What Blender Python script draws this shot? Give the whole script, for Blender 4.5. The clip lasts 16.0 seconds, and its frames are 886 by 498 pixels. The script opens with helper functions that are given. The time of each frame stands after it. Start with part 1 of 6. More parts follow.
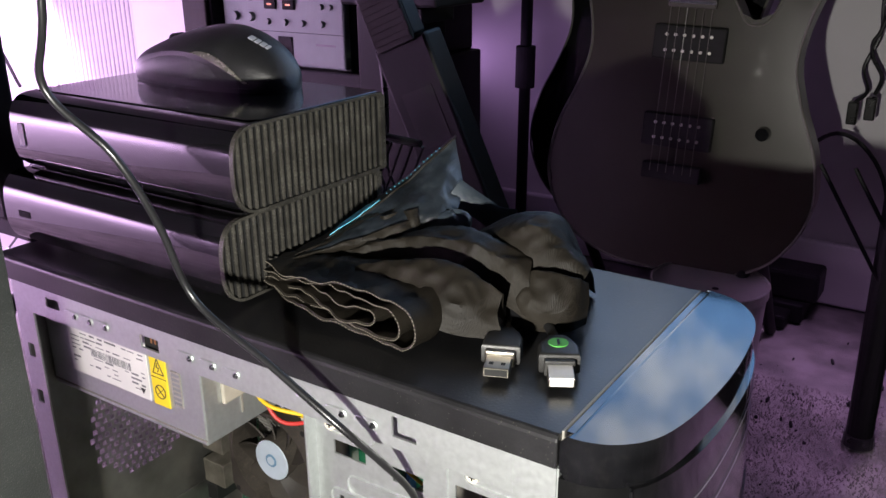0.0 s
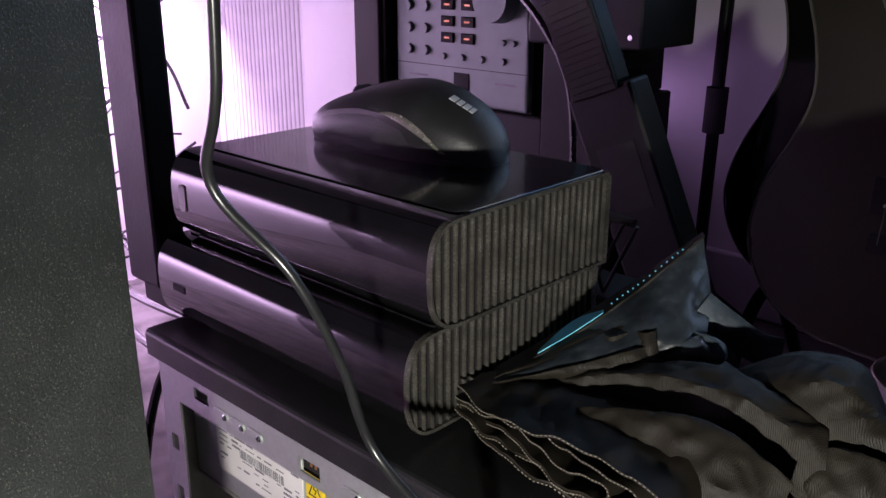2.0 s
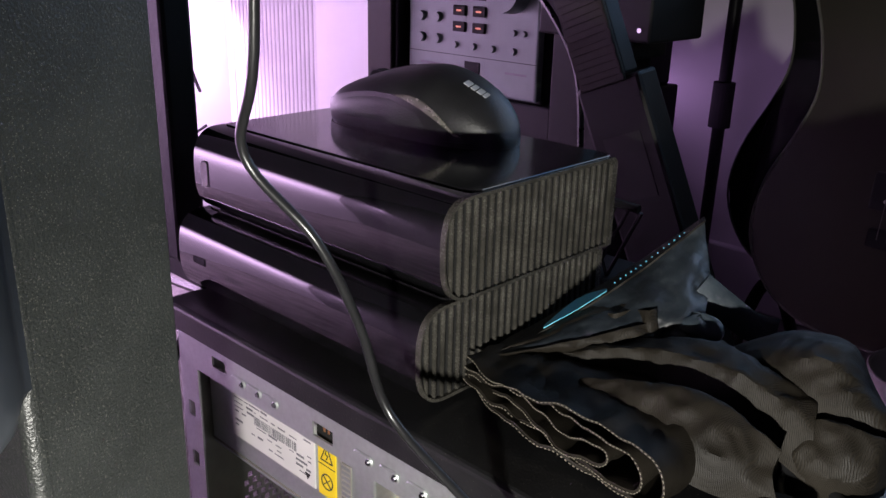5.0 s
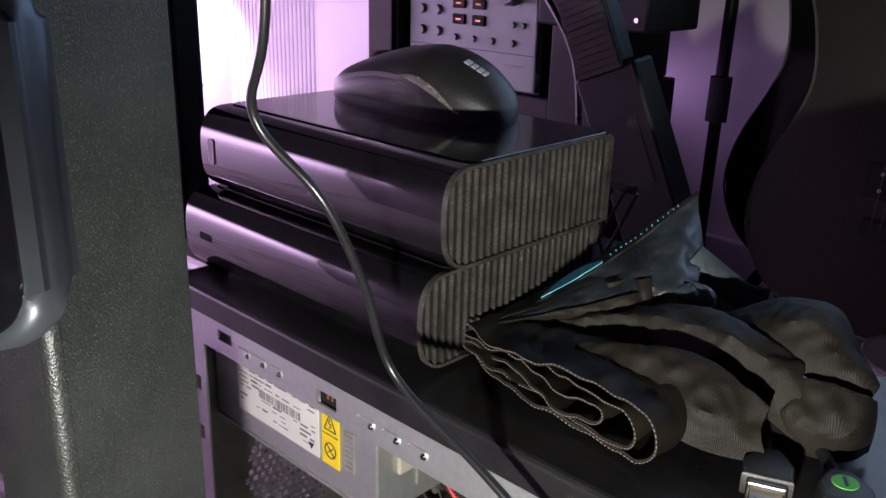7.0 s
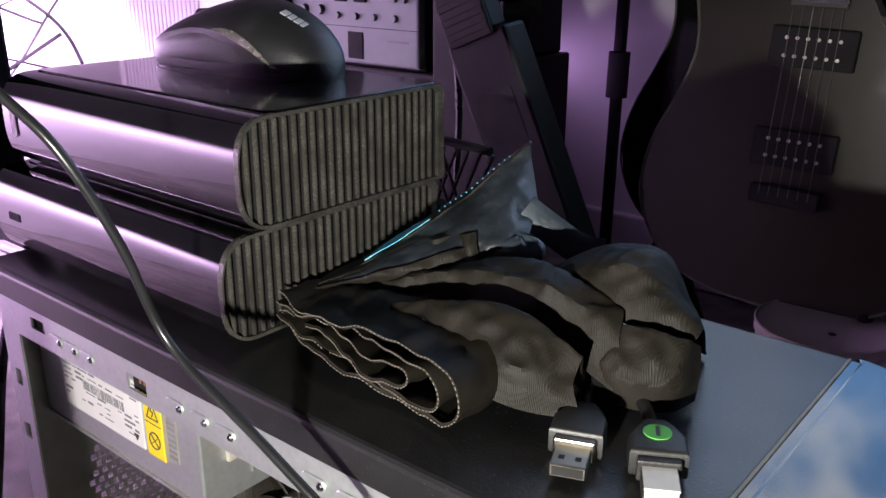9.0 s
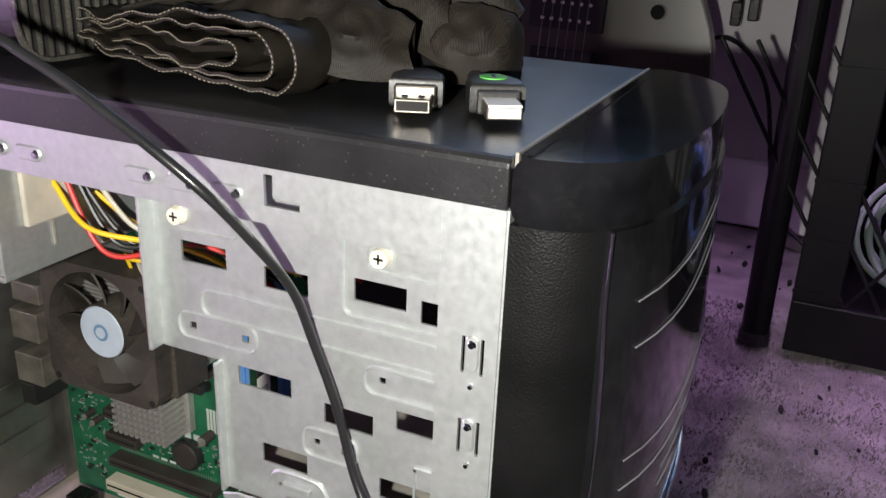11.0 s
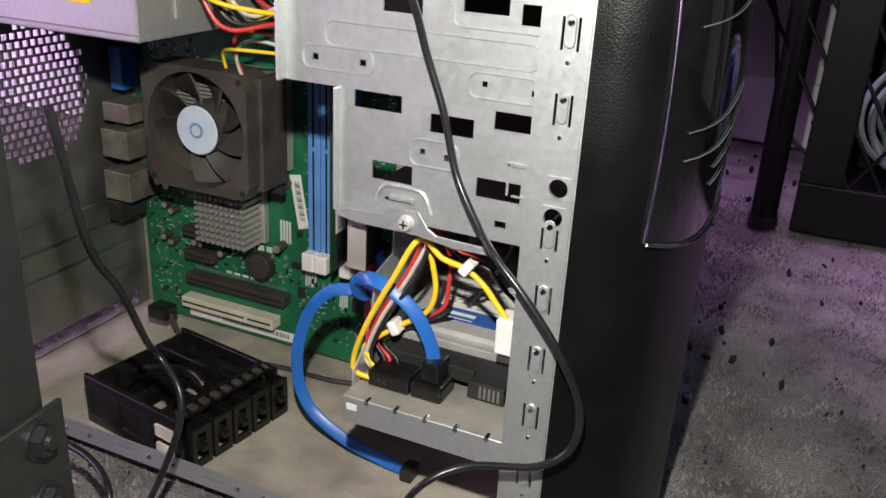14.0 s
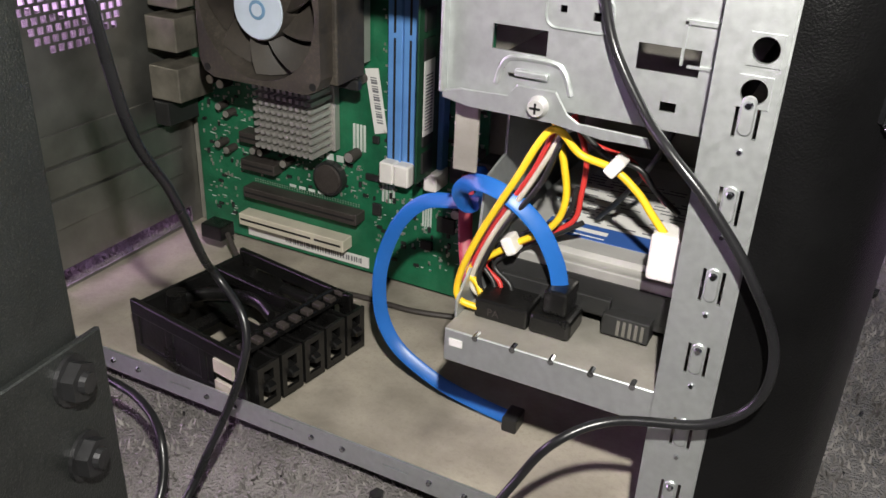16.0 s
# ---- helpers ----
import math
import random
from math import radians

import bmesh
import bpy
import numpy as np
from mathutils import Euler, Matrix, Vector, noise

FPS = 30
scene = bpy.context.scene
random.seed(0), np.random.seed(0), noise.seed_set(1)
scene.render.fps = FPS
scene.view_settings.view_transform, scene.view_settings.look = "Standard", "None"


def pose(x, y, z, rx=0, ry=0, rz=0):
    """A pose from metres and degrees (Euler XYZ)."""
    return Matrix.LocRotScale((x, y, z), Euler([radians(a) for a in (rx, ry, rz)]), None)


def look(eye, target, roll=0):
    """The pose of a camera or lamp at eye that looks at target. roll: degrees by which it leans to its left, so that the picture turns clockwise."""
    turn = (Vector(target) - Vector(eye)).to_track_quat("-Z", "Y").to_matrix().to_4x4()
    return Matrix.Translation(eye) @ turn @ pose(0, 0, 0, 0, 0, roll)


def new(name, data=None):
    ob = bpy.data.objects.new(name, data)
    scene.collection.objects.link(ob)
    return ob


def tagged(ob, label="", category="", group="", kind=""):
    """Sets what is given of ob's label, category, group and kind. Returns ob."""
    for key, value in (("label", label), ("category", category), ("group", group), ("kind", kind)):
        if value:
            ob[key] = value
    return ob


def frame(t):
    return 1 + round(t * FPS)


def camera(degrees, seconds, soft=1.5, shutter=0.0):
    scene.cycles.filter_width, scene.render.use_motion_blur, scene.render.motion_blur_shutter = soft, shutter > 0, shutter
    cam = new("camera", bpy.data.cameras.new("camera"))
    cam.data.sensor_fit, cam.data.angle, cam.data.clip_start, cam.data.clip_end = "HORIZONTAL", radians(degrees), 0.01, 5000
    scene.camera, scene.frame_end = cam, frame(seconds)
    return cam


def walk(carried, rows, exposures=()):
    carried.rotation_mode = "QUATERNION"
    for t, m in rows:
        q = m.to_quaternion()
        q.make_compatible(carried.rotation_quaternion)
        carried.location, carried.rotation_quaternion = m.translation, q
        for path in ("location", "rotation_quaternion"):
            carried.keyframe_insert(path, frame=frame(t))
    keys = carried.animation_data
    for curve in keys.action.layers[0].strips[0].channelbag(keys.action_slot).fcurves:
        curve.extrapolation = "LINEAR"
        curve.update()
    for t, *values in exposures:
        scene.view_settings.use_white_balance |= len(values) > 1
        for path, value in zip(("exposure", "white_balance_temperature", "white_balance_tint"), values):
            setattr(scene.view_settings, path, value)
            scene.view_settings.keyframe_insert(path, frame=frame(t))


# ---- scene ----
cam = camera(54.2, 16.0)
TORCH, LED_WEST, FILL_CORNER, FILL_NORTH, LED_EAST, SCREEN = 13.0, 34.0, 1.2, 0.12, 1.2, 2.5
EXPOSURES = [(0.0, 0.15), (1.0, -0.2), (1.5, -0.4), (3.5, -0.3), (8.0, -0.15), (9.0, 0.2), (9.5, 0.45), (10.0, 0.12), (10.2, 0.1), (12.3, -0.06), (13.0, 0.10), (13.5, 0.06), (14.0, -0.10), (15.5, 0.0), (16.0, 0.12)]
PATH = [
    (0, (0.539, -0.28, 0.554), (-0.505, 1.281, -0.134), -0.6),
    (0.5, (0.498, -0.244, 0.559), (-0.566, 1.304, -0.125), -0.3),
    (1, (0.449, -0.208, 0.568), (-0.765, 1.244, -0.078), -1.1),
    (1.5, (0.437, -0.201, 0.568), (-0.855, 1.188, -0.066), -0.8),
    (2, (0.436, -0.214, 0.563), (-0.863, 1.163, -0.082), 0.1),
    (2.5, (0.437, -0.218, 0.562), (-0.858, 1.157, -0.096), 0.9),
    (3, (0.437, -0.224, 0.563), (-0.857, 1.149, -0.101), 1.2),
    (3.5, (0.436, -0.232, 0.565), (-0.856, 1.139, -0.108), 1.4),
    (4, (0.441, -0.231, 0.564), (-0.856, 1.136, -0.107), 1.3),
    (6.5, (0.453, -0.237, 0.56), (-0.848, 1.132, -0.097), 1.5),
    (7, (0.458, -0.244, 0.553), (-0.841, 1.126, -0.108), 1.5),
    (7.5, (0.457, -0.247, 0.549), (-0.841, 1.123, -0.114), 1.7),
    (8, (0.461, -0.239, 0.545), (-0.834, 1.133, -0.116), 1.7),
    (8.5, (0.483, -0.211, 0.535), (-0.813, 1.161, -0.127), 0.9),
    (9, (0.485, -0.187, 0.526), (-0.713, 1.271, -0.136), 0.2),
    (9.5, (0.483, -0.167, 0.482), (-0.485, 1.469, -0.139), 2.1),
    (10, (0.486, -0.149, 0.441), (-0.464, 1.491, -0.198), 0.7),
    (10.2, (0.481, -0.164, 0.445), (-0.35, 1.498, -0.294), 2.3),
    (12.3, (0.518, -0.281, 0.356), (-0.2, 1.447, -0.349), 2.3),
    (12.5, (0.524, -0.29, 0.35), (-0.19, 1.433, -0.373), 1.9),
    (13, (0.53, -0.3, 0.351), (-0.173, 1.408, -0.417), 1.5),
    (13.5, (0.523, -0.316, 0.347), (-0.178, 1.385, -0.438), 1.6),
    (14, (0.492, -0.331, 0.344), (-0.233, 1.367, -0.426), 3.2),
    (14.5, (0.469, -0.343, 0.336), (-0.351, 1.299, -0.458), 3.1),
    (15, (0.462, -0.329, 0.327), (-0.388, 1.273, -0.514), 2.4),
    (15.5, (0.455, -0.306, 0.314), (-0.382, 1.301, -0.534), 2.0),
    (16, (0.43, -0.273, 0.293), (-0.351, 1.327, -0.619), 2.5),
]
walk(cam, [(t, look(eye, target, roll)) for t, eye, target, roll in PATH], EXPOSURES)

# ---- light ----
world = bpy.data.worlds.new("room_world")
world.use_nodes = True
world.node_tree.nodes["Background"].inputs[0].default_value = (0.02, 0.018, 0.024, 1)
world.node_tree.nodes["Background"].inputs[1].default_value = 0.3
scene.world = world


def lamp(name, kind, place, power, colour, **more):
    data = bpy.data.lights.new(name, kind)
    data.energy, data.color = power, colour
    for key, value in more.items():
        if key == "size":
            data.size = value
        elif key == "size_y":
            data.shape, data.size_y = "RECTANGLE", value
        elif key == "radius":
            data.shadow_soft_size = value
        elif key == "spread":
            data.spread = value
    ob = new(name, data)
    ob.matrix_world = place
    return ob


# the white torch beside the viewer
torch = lamp("torch", "SPOT", look((0.452, -0.285, 0.412), (0.36, 0.30, 0.25)), TORCH, (1.0, 0.97, 0.90), radius=0.006)
torch.data.spot_size, torch.data.spot_blend = radians(150), 0.6
# violet light strips: along the west wall, and under the desk edge to the east
lamp("led_strip_west", "AREA", look((-0.86, -0.22, 0.48), (-1.0, -0.22, 0.33)), LED_WEST, (0.86, 0.56, 1.0), size=1.55, size_y=0.03)
# added violet fill, no strip of the room: brightens wall and cabinet front
lamp("led_strip_corner", "AREA", look((-0.66, 0.22, 0.24), (-0.93, 0.62, 0.42)), FILL_CORNER, (0.86, 0.56, 1.0), size=0.04, size_y=0.5)
# unseen lamp added behind the furniture to tint the north wall violet
lamp("led_strip_north", "AREA", look((-0.22, 0.95, 0.34), (-0.10, 1.1, 0.36)), FILL_NORTH, (0.74, 0.42, 1.0), size=0.45, size_y=0.03)
lamp("led_strip_east", "AREA", look((0.62, 0.64, 0.42), (0.60, 0.62, 0.0)), LED_EAST, (0.80, 0.46, 1.0), size=0.7, size_y=0.04, spread=1.3)


# ---- materials ----
def mat(name, colour, rough=0.5, metal=0.0, vary=0.25, scale=40.0, bump=0.15, fine=300.0, dust=0.0, dust_colour=(0.28, 0.25, 0.22), coat=0.0, spec=0.5, stretch=(1, 1, 1), depth=0.001):
    m = bpy.data.materials.new(name)
    m.use_nodes = True
    n, l = m.node_tree.nodes, m.node_tree.links
    b = n["Principled BSDF"]
    tc = n.new("ShaderNodeTexCoord")
    mp = n.new("ShaderNodeMapping")
    mp.inputs["Scale"].default_value = stretch
    l.new(tc.outputs["Object"], mp.inputs["Vector"])
    big = n.new("ShaderNodeTexNoise")
    big.inputs["Scale"].default_value, big.inputs["Detail"].default_value = scale, 5
    small = n.new("ShaderNodeTexNoise")
    small.inputs["Scale"].default_value, small.inputs["Detail"].default_value = fine, 3
    for t in (big, small):
        l.new(mp.outputs[0], t.inputs["Vector"])
    info = n.new("ShaderNodeObjectInfo")
    shade = n.new("ShaderNodeMath")
    shade.operation = "MULTIPLY_ADD"
    l.new(info.outputs["Random"], shade.inputs[0])
    shade.inputs[1].default_value, shade.inputs[2].default_value = 0.12 * vary, 0.0
    add = n.new("ShaderNodeMath")
    add.operation = "ADD"
    l.new(big.outputs["Fac"], add.inputs[0])
    l.new(shade.outputs[0], add.inputs[1])
    ramp = n.new("ShaderNodeValToRGB")
    lo = [max(0.0, c * (1 - vary)) for c in colour]
    hi = [min(1.0, c * (1 + vary)) for c in colour]
    ramp.color_ramp.elements[0].position, ramp.color_ramp.elements[1].position = 0.3, 0.72
    ramp.color_ramp.elements[0].color, ramp.color_ramp.elements[1].color = (*lo, 1), (*hi, 1)
    l.new(add.outputs[0], ramp.inputs["Fac"])
    out = ramp.outputs["Color"]
    rv = n.new("ShaderNodeMapRange")
    rv.inputs["To Min"].default_value, rv.inputs["To Max"].default_value = max(0.02, rough * 0.8), min(1.0, rough * 1.25)
    l.new(big.outputs["Fac"], rv.inputs["Value"])
    rough_out = rv.outputs[0]
    if dust > 0:
        speck = n.new("ShaderNodeTexNoise")
        speck.inputs["Scale"].default_value, speck.inputs["Detail"].default_value, speck.inputs["Roughness"].default_value = fine * 2.2, 6, 0.8
        l.new(mp.outputs[0], speck.inputs["Vector"])
        mixf = n.new("ShaderNodeMapRange")
        mixf.inputs["From Min"].default_value, mixf.inputs["From Max"].default_value = 0.50, 0.80
        mixf.inputs["To Max"].default_value = dust
        l.new(speck.outputs["Fac"], mixf.inputs["Value"])
        cloud = n.new("ShaderNodeMath")
        cloud.operation = "MULTIPLY"
        l.new(mixf.outputs[0], cloud.inputs[0])
        l.new(big.outputs["Fac"], cloud.inputs[1])
        mix = n.new("ShaderNodeMix")
        mix.data_type = "RGBA"
        l.new(cloud.outputs[0], mix.inputs["Factor"])
        l.new(out, mix.inputs["A"])
        mix.inputs["B"].default_value = (*dust_colour, 1)
        out = mix.outputs["Result"]
        rmix = n.new("ShaderNodeMath")
        rmix.operation = "ADD"
        rmix.use_clamp = True
        l.new(rough_out, rmix.inputs[0])
        l.new(cloud.outputs[0], rmix.inputs[1])
        rough_out = rmix.outputs[0]
    l.new(out, b.inputs["Base Color"])
    l.new(rough_out, b.inputs["Roughness"])
    b.inputs["Metallic"].default_value = metal
    b.inputs["Specular IOR Level"].default_value = spec
    b.inputs["Coat Weight"].default_value = coat
    b.inputs["Coat Roughness"].default_value = 0.05
    if bump > 0:
        bp = n.new("ShaderNodeBump")
        bp.inputs["Strength"].default_value, bp.inputs["Distance"].default_value = bump, depth
        l.new(small.outputs["Fac"], bp.inputs["Height"])
        l.new(bp.outputs[0], b.inputs["Normal"])
    return m


def weave(name, colour, rough, pitch, strength):
    """Woven cloth: crossed threads in the relief, with dust in the folds."""
    m = mat(name, colour, rough, vary=0.35, scale=30, bump=0, fine=400, dust=0.25, dust_colour=(0.05, 0.042, 0.032))
    n, l = m.node_tree.nodes, m.node_tree.links
    tc = n.new("ShaderNodeTexCoord")
    heights = []
    for turn in (0.6, 2.2):
        mp = n.new("ShaderNodeMapping")
        mp.inputs["Rotation"].default_value = (0.3, 0.2, turn)
        l.new(tc.outputs["Object"], mp.inputs["Vector"])
        w = n.new("ShaderNodeTexWave")
        w.inputs["Scale"].default_value, w.inputs["Distortion"].default_value = pitch, 0.12
        l.new(mp.outputs[0], w.inputs["Vector"])
        heights.append(w.outputs["Fac"])
    mx = n.new("ShaderNodeMath")
    mx.operation = "MAXIMUM"
    l.new(heights[0], mx.inputs[0])
    l.new(heights[1], mx.inputs[1])
    bp = n.new("ShaderNodeBump")
    bp.inputs["Strength"].default_value, bp.inputs["Distance"].default_value = strength, 0.0006
    l.new(mx.outputs[0], bp.inputs["Height"])
    b = n["Principled BSDF"]
    l.new(bp.outputs[0], b.inputs["Normal"])
    old = b.inputs["Base Color"].links[0].from_socket
    thread = n.new("ShaderNodeMapRange")
    thread.inputs["From Min"].default_value, thread.inputs["To Min"].default_value, thread.inputs["To Max"].default_value = 0.45, 0.45, 1.3
    l.new(mx.outputs[0], thread.inputs["Value"])
    tint = n.new("ShaderNodeMix")
    tint.data_type, tint.blend_type = "RGBA", "MULTIPLY"
    tint.inputs["Factor"].default_value = 1.0
    l.new(old, tint.inputs["A"])
    l.new(thread.outputs[0], tint.inputs["B"])
    l.new(tint.outputs["Result"], b.inputs["Base Color"])
    b.inputs["Specular IOR Level"].default_value = 0.18
    return m


def glow(name, colour, strength):
    m = mat(name, colour, 0.4, bump=0)
    b = m.node_tree.nodes["Principled BSDF"]
    b.inputs["Emission Color"].default_value = (*colour, 1)
    b.inputs["Emission Strength"].default_value = strength
    return m


M = {
    "carpet": mat("carpet_pile", (0.180, 0.168, 0.162), 0.95, vary=0.6, scale=16, bump=1.0, fine=650, dust=0.7, dust_colour=(0.09, 0.08, 0.08), depth=0.004),
    "wall": mat("white_wall_paint", (0.72, 0.70, 0.71), 0.6, vary=0.06, scale=6, bump=0.1, fine=120),
    "trim": mat("white_gloss_trim", (0.75, 0.74, 0.74), 0.35, vary=0.05, scale=8, bump=0.05),
    "steel": mat("galvanised_steel", (0.53, 0.555, 0.55), 0.42, metal=0.75, vary=0.07, scale=320, bump=0.05, fine=160, dust=0.06),
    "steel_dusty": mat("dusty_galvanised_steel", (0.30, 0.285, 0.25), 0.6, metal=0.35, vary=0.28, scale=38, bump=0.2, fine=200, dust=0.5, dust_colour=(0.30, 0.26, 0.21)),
    "bottom": mat("tan_dust_on_steel", (0.34, 0.305, 0.25), 0.75, vary=0.35, scale=28, bump=0.4, fine=180, dust=0.6, dust_colour=(0.12, 0.10, 0.085)),
    "black_steel": mat("black_painted_steel", (0.012, 0.012, 0.013), 0.30, vary=0.3, scale=30, bump=0.10, fine=700, dust=0.10, spec=0.5),
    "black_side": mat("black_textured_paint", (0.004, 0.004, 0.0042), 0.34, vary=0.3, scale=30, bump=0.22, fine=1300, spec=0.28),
    "gloss_black": mat("glossy_black_plastic", (0.006, 0.006, 0.007), 0.10, vary=0.5, scale=38, bump=0.06, fine=70, dust=0.05, coat=0.5),
    "piano": mat("piano_black_shell", (0.004, 0.004, 0.0045), 0.03, vary=0.3, scale=12, bump=0.0, fine=40, dust=0.01, coat=0.6),
    "piano_top": mat("dusty_piano_black", (0.005, 0.005, 0.006), 0.10, vary=0.3, scale=25, bump=0.02, fine=420, dust=0.42, dust_colour=(0.20, 0.18, 0.17), coat=0.3),
    "rib": mat("satin_dusty_black_rib", (0.040, 0.038, 0.033), 0.24, vary=0.4, scale=90, bump=0.15, fine=500, dust=0.26, dust_colour=(0.30, 0.27, 0.22)),
    "recess": mat("matt_black_recess", (0.006, 0.006, 0.006), 0.8, bump=0.1),
    "mouse": mat("soft_black_plastic", (0.018, 0.018, 0.02), 0.40, vary=0.2, scale=60, bump=0.25, fine=1200, dust=0.06),
    "mouse_grip": mat("satin_black_plastic", (0.010, 0.010, 0.011), 0.42, vary=0.2, scale=60, bump=0.1, fine=900),
    "grip_edge": mat("graphite_gloss", (0.30, 0.29, 0.25), 0.26, metal=0.7, vary=0.3, scale=200, bump=0.3, fine=1500),
    "mark": mat("pale_grey_print", (0.55, 0.56, 0.58), 0.5, bump=0),
    "cloth": weave("black_woven_nylon", (0.0150, 0.0126, 0.0095), 0.50, 620, 0.30),
    "lining": mat("slate_blue_satin_lining", (0.030, 0.042, 0.056), 0.42, vary=0.45, scale=45, bump=0.5, fine=160, dust=0.25, dust_colour=(0.25, 0.25, 0.24), spec=0.55),
    "coated": mat("blue_black_coated_nylon", (0.0165, 0.0215, 0.0275), 0.34, vary=0.45, scale=45, bump=0.5, fine=160, dust=0.25, dust_colour=(0.16, 0.16, 0.155), spec=0.6),
    "cyan": mat("sky_blue_print", (0.14, 0.55, 0.70), 0.5, vary=0.1, bump=0.05),
    "thread": mat("grey_brown_thread", (0.17, 0.15, 0.12), 0.8, bump=0.2),
    "rubber": mat("black_rubber_cable", (0.012, 0.012, 0.013), 0.28, vary=0.2, scale=50, bump=0.05, fine=400),
    "usb_body": mat("dark_grey_plug_plastic", (0.016, 0.0155, 0.015), 0.45, vary=0.2, scale=80, bump=0.15, fine=900, dust=0.15),
    "plug_metal": mat("nickel_plated_shell", (0.24, 0.22, 0.185), 0.32, metal=1.0, vary=0.12, scale=120, bump=0.05),
    "white_plastic": mat("white_plastic", (0.72, 0.70, 0.66), 0.5, vary=0.12, scale=60, bump=0.05),
    "green_print": mat("leaf_green_print", (0.09, 0.42, 0.06), 0.5, bump=0),
    "pcb": mat("green_circuit_board", (0.010, 0.118, 0.054), 0.38, vary=0.35, scale=60, bump=0.3, fine=260, dust=0.25),
    "pcb_dark": mat("dark_green_circuit_board", (0.012, 0.05, 0.025), 0.4, vary=0.3, scale=80, bump=0.3, fine=300),
    "silk": mat("white_silkscreen", (0.55, 0.60, 0.55), 0.6, bump=0),
    "slot_blue": mat("blue_slot_plastic", (0.10, 0.25, 0.56), 0.45, vary=0.12, scale=60, bump=0.05, dust=0.2),
    "slot_brown": mat("brown_black_slot_plastic", (0.040, 0.033, 0.030), 0.5, vary=0.2, scale=60, bump=0.1, dust=0.3),
    "slot_white": mat("cream_slot_plastic", (0.62, 0.57, 0.46), 0.55, vary=0.1, scale=50, bump=0.05, dust=0.2),
    "alu": mat("dusty_cast_aluminium", (0.55, 0.53, 0.50), 0.45, metal=0.6, vary=0.15, scale=60, bump=0.1, dust=0.4),
    "fan": mat("dusty_fan_plastic", (0.040, 0.034, 0.028), 0.6, vary=0.4, scale=40, bump=0.15, fine=240, dust=0.9, dust_colour=(0.22, 0.18, 0.13)),
    "hub": mat("pale_blue_hub_sticker", (0.52, 0.60, 0.68), 0.35, vary=0.08, scale=80, bump=0.02),
    "hub_blue": mat("blue_hub_print", (0.16, 0.30, 0.45), 0.4, bump=0),
    "chip": mat("black_chip_epoxy", (0.02, 0.02, 0.02), 0.45, bump=0.1),
    "port": mat("dusty_port_housing", (0.26, 0.24, 0.20), 0.5, metal=0.7, vary=0.35, scale=70, bump=0.15, dust=0.4),
    "rear_steel": mat("dull_rear_steel", (0.30, 0.30, 0.28), 0.42, metal=0.9, vary=0.3, scale=30, bump=0.15, fine=120, dust=0.2),
    "solder": mat("tin_plate", (0.62, 0.60, 0.55), 0.4, metal=0.8, vary=0.25, scale=80, bump=0.1, dust=0.35),
    "copper": mat("copper_coil", (0.45, 0.20, 0.09), 0.35, metal=0.7, bump=0.1),
    "label": mat("white_paper_label", (0.70, 0.69, 0.66), 0.6, vary=0.06, scale=40, bump=0.05),
    "ink": mat("grey_ink", (0.16, 0.16, 0.17), 0.7, bump=0),
    "ink_dark": mat("black_ink", (0.02, 0.02, 0.02), 0.6, bump=0),
    "yellow": mat("yellow_label", (0.85, 0.62, 0.02), 0.5, vary=0.06, scale=60, bump=0.03),
    "wire_yellow": mat("yellow_wire", (0.80, 0.52, 0.02), 0.4, vary=0.1, bump=0.03),
    "wire_red": mat("red_wire", (0.50, 0.035, 0.03), 0.4, vary=0.15, bump=0.03),
    "sata_red": mat("crimson_flat_cable", (0.42, 0.05, 0.08), 0.45, vary=0.15, bump=0.03),
    "wire_black": mat("black_wire", (0.014, 0.014, 0.014), 0.4, bump=0.03),
    "wire_white": mat("white_wire", (0.50, 0.46, 0.38), 0.5, bump=0.03),
    "sata_blue": mat("blue_flat_cable", (0.016, 0.12, 0.42), 0.35, vary=0.12, scale=50, bump=0.05),
    "hdd": mat("drive_cast_alloy", (0.42, 0.41, 0.39), 0.38, metal=0.4, vary=0.15, scale=60, bump=0.1, dust=0.15),
    "hdd_top": mat("brushed_drive_cover", (0.55, 0.54, 0.52), 0.30, metal=0.35, vary=0.1, scale=60, bump=0.05),
    "blue_label": mat("deep_blue_label", (0.035, 0.10, 0.33), 0.45, vary=0.1, bump=0.02),
    "caddy": mat("black_abs_plastic", (0.005, 0.005, 0.005), 0.28, vary=0.3, scale=40, bump=0.15, fine=500, dust=0.15),
    "chrome": mat("chrome_trim", (0.75, 0.77, 0.80), 0.15, metal=1.0, vary=0.05, bump=0),
    # the pale dust grains stand for glints on the coat
    "rack": mat("charcoal_powder_coat", (0.0150, 0.017, 0.0163), 0.36, vary=0.14, scale=40, bump=0.5, fine=1100, dust=0.18, dust_colour=(0.55, 0.55, 0.5), depth=0.0006, spec=0.6),
    "bolt": mat("blackened_bolt", (0.05, 0.05, 0.052), 0.35, metal=0.7, bump=0.2),
    "guitar": mat("dark_bronze_lacquer", (0.027, 0.0235, 0.016), 0.30, vary=0.15, scale=10, bump=0.03, fine=300, coat=0.15),
    "guitar_black": mat("black_lacquer", (0.006, 0.006, 0.007), 0.16, vary=0.2, scale=10, bump=0.02, coat=0.3),
    "binding": mat("worn_grey_binding", (0.12, 0.115, 0.10), 0.35, bump=0.03),
    "silver": mat("silver_painted_plastic", (0.17, 0.215, 0.195), 0.5, metal=0.1, vary=0.06, scale=50, bump=0.05, fine=900),
    "cabinet": mat("white_lacquered_board", (0.74, 0.72, 0.74), 0.45, vary=0.05, scale=8, bump=0.04),
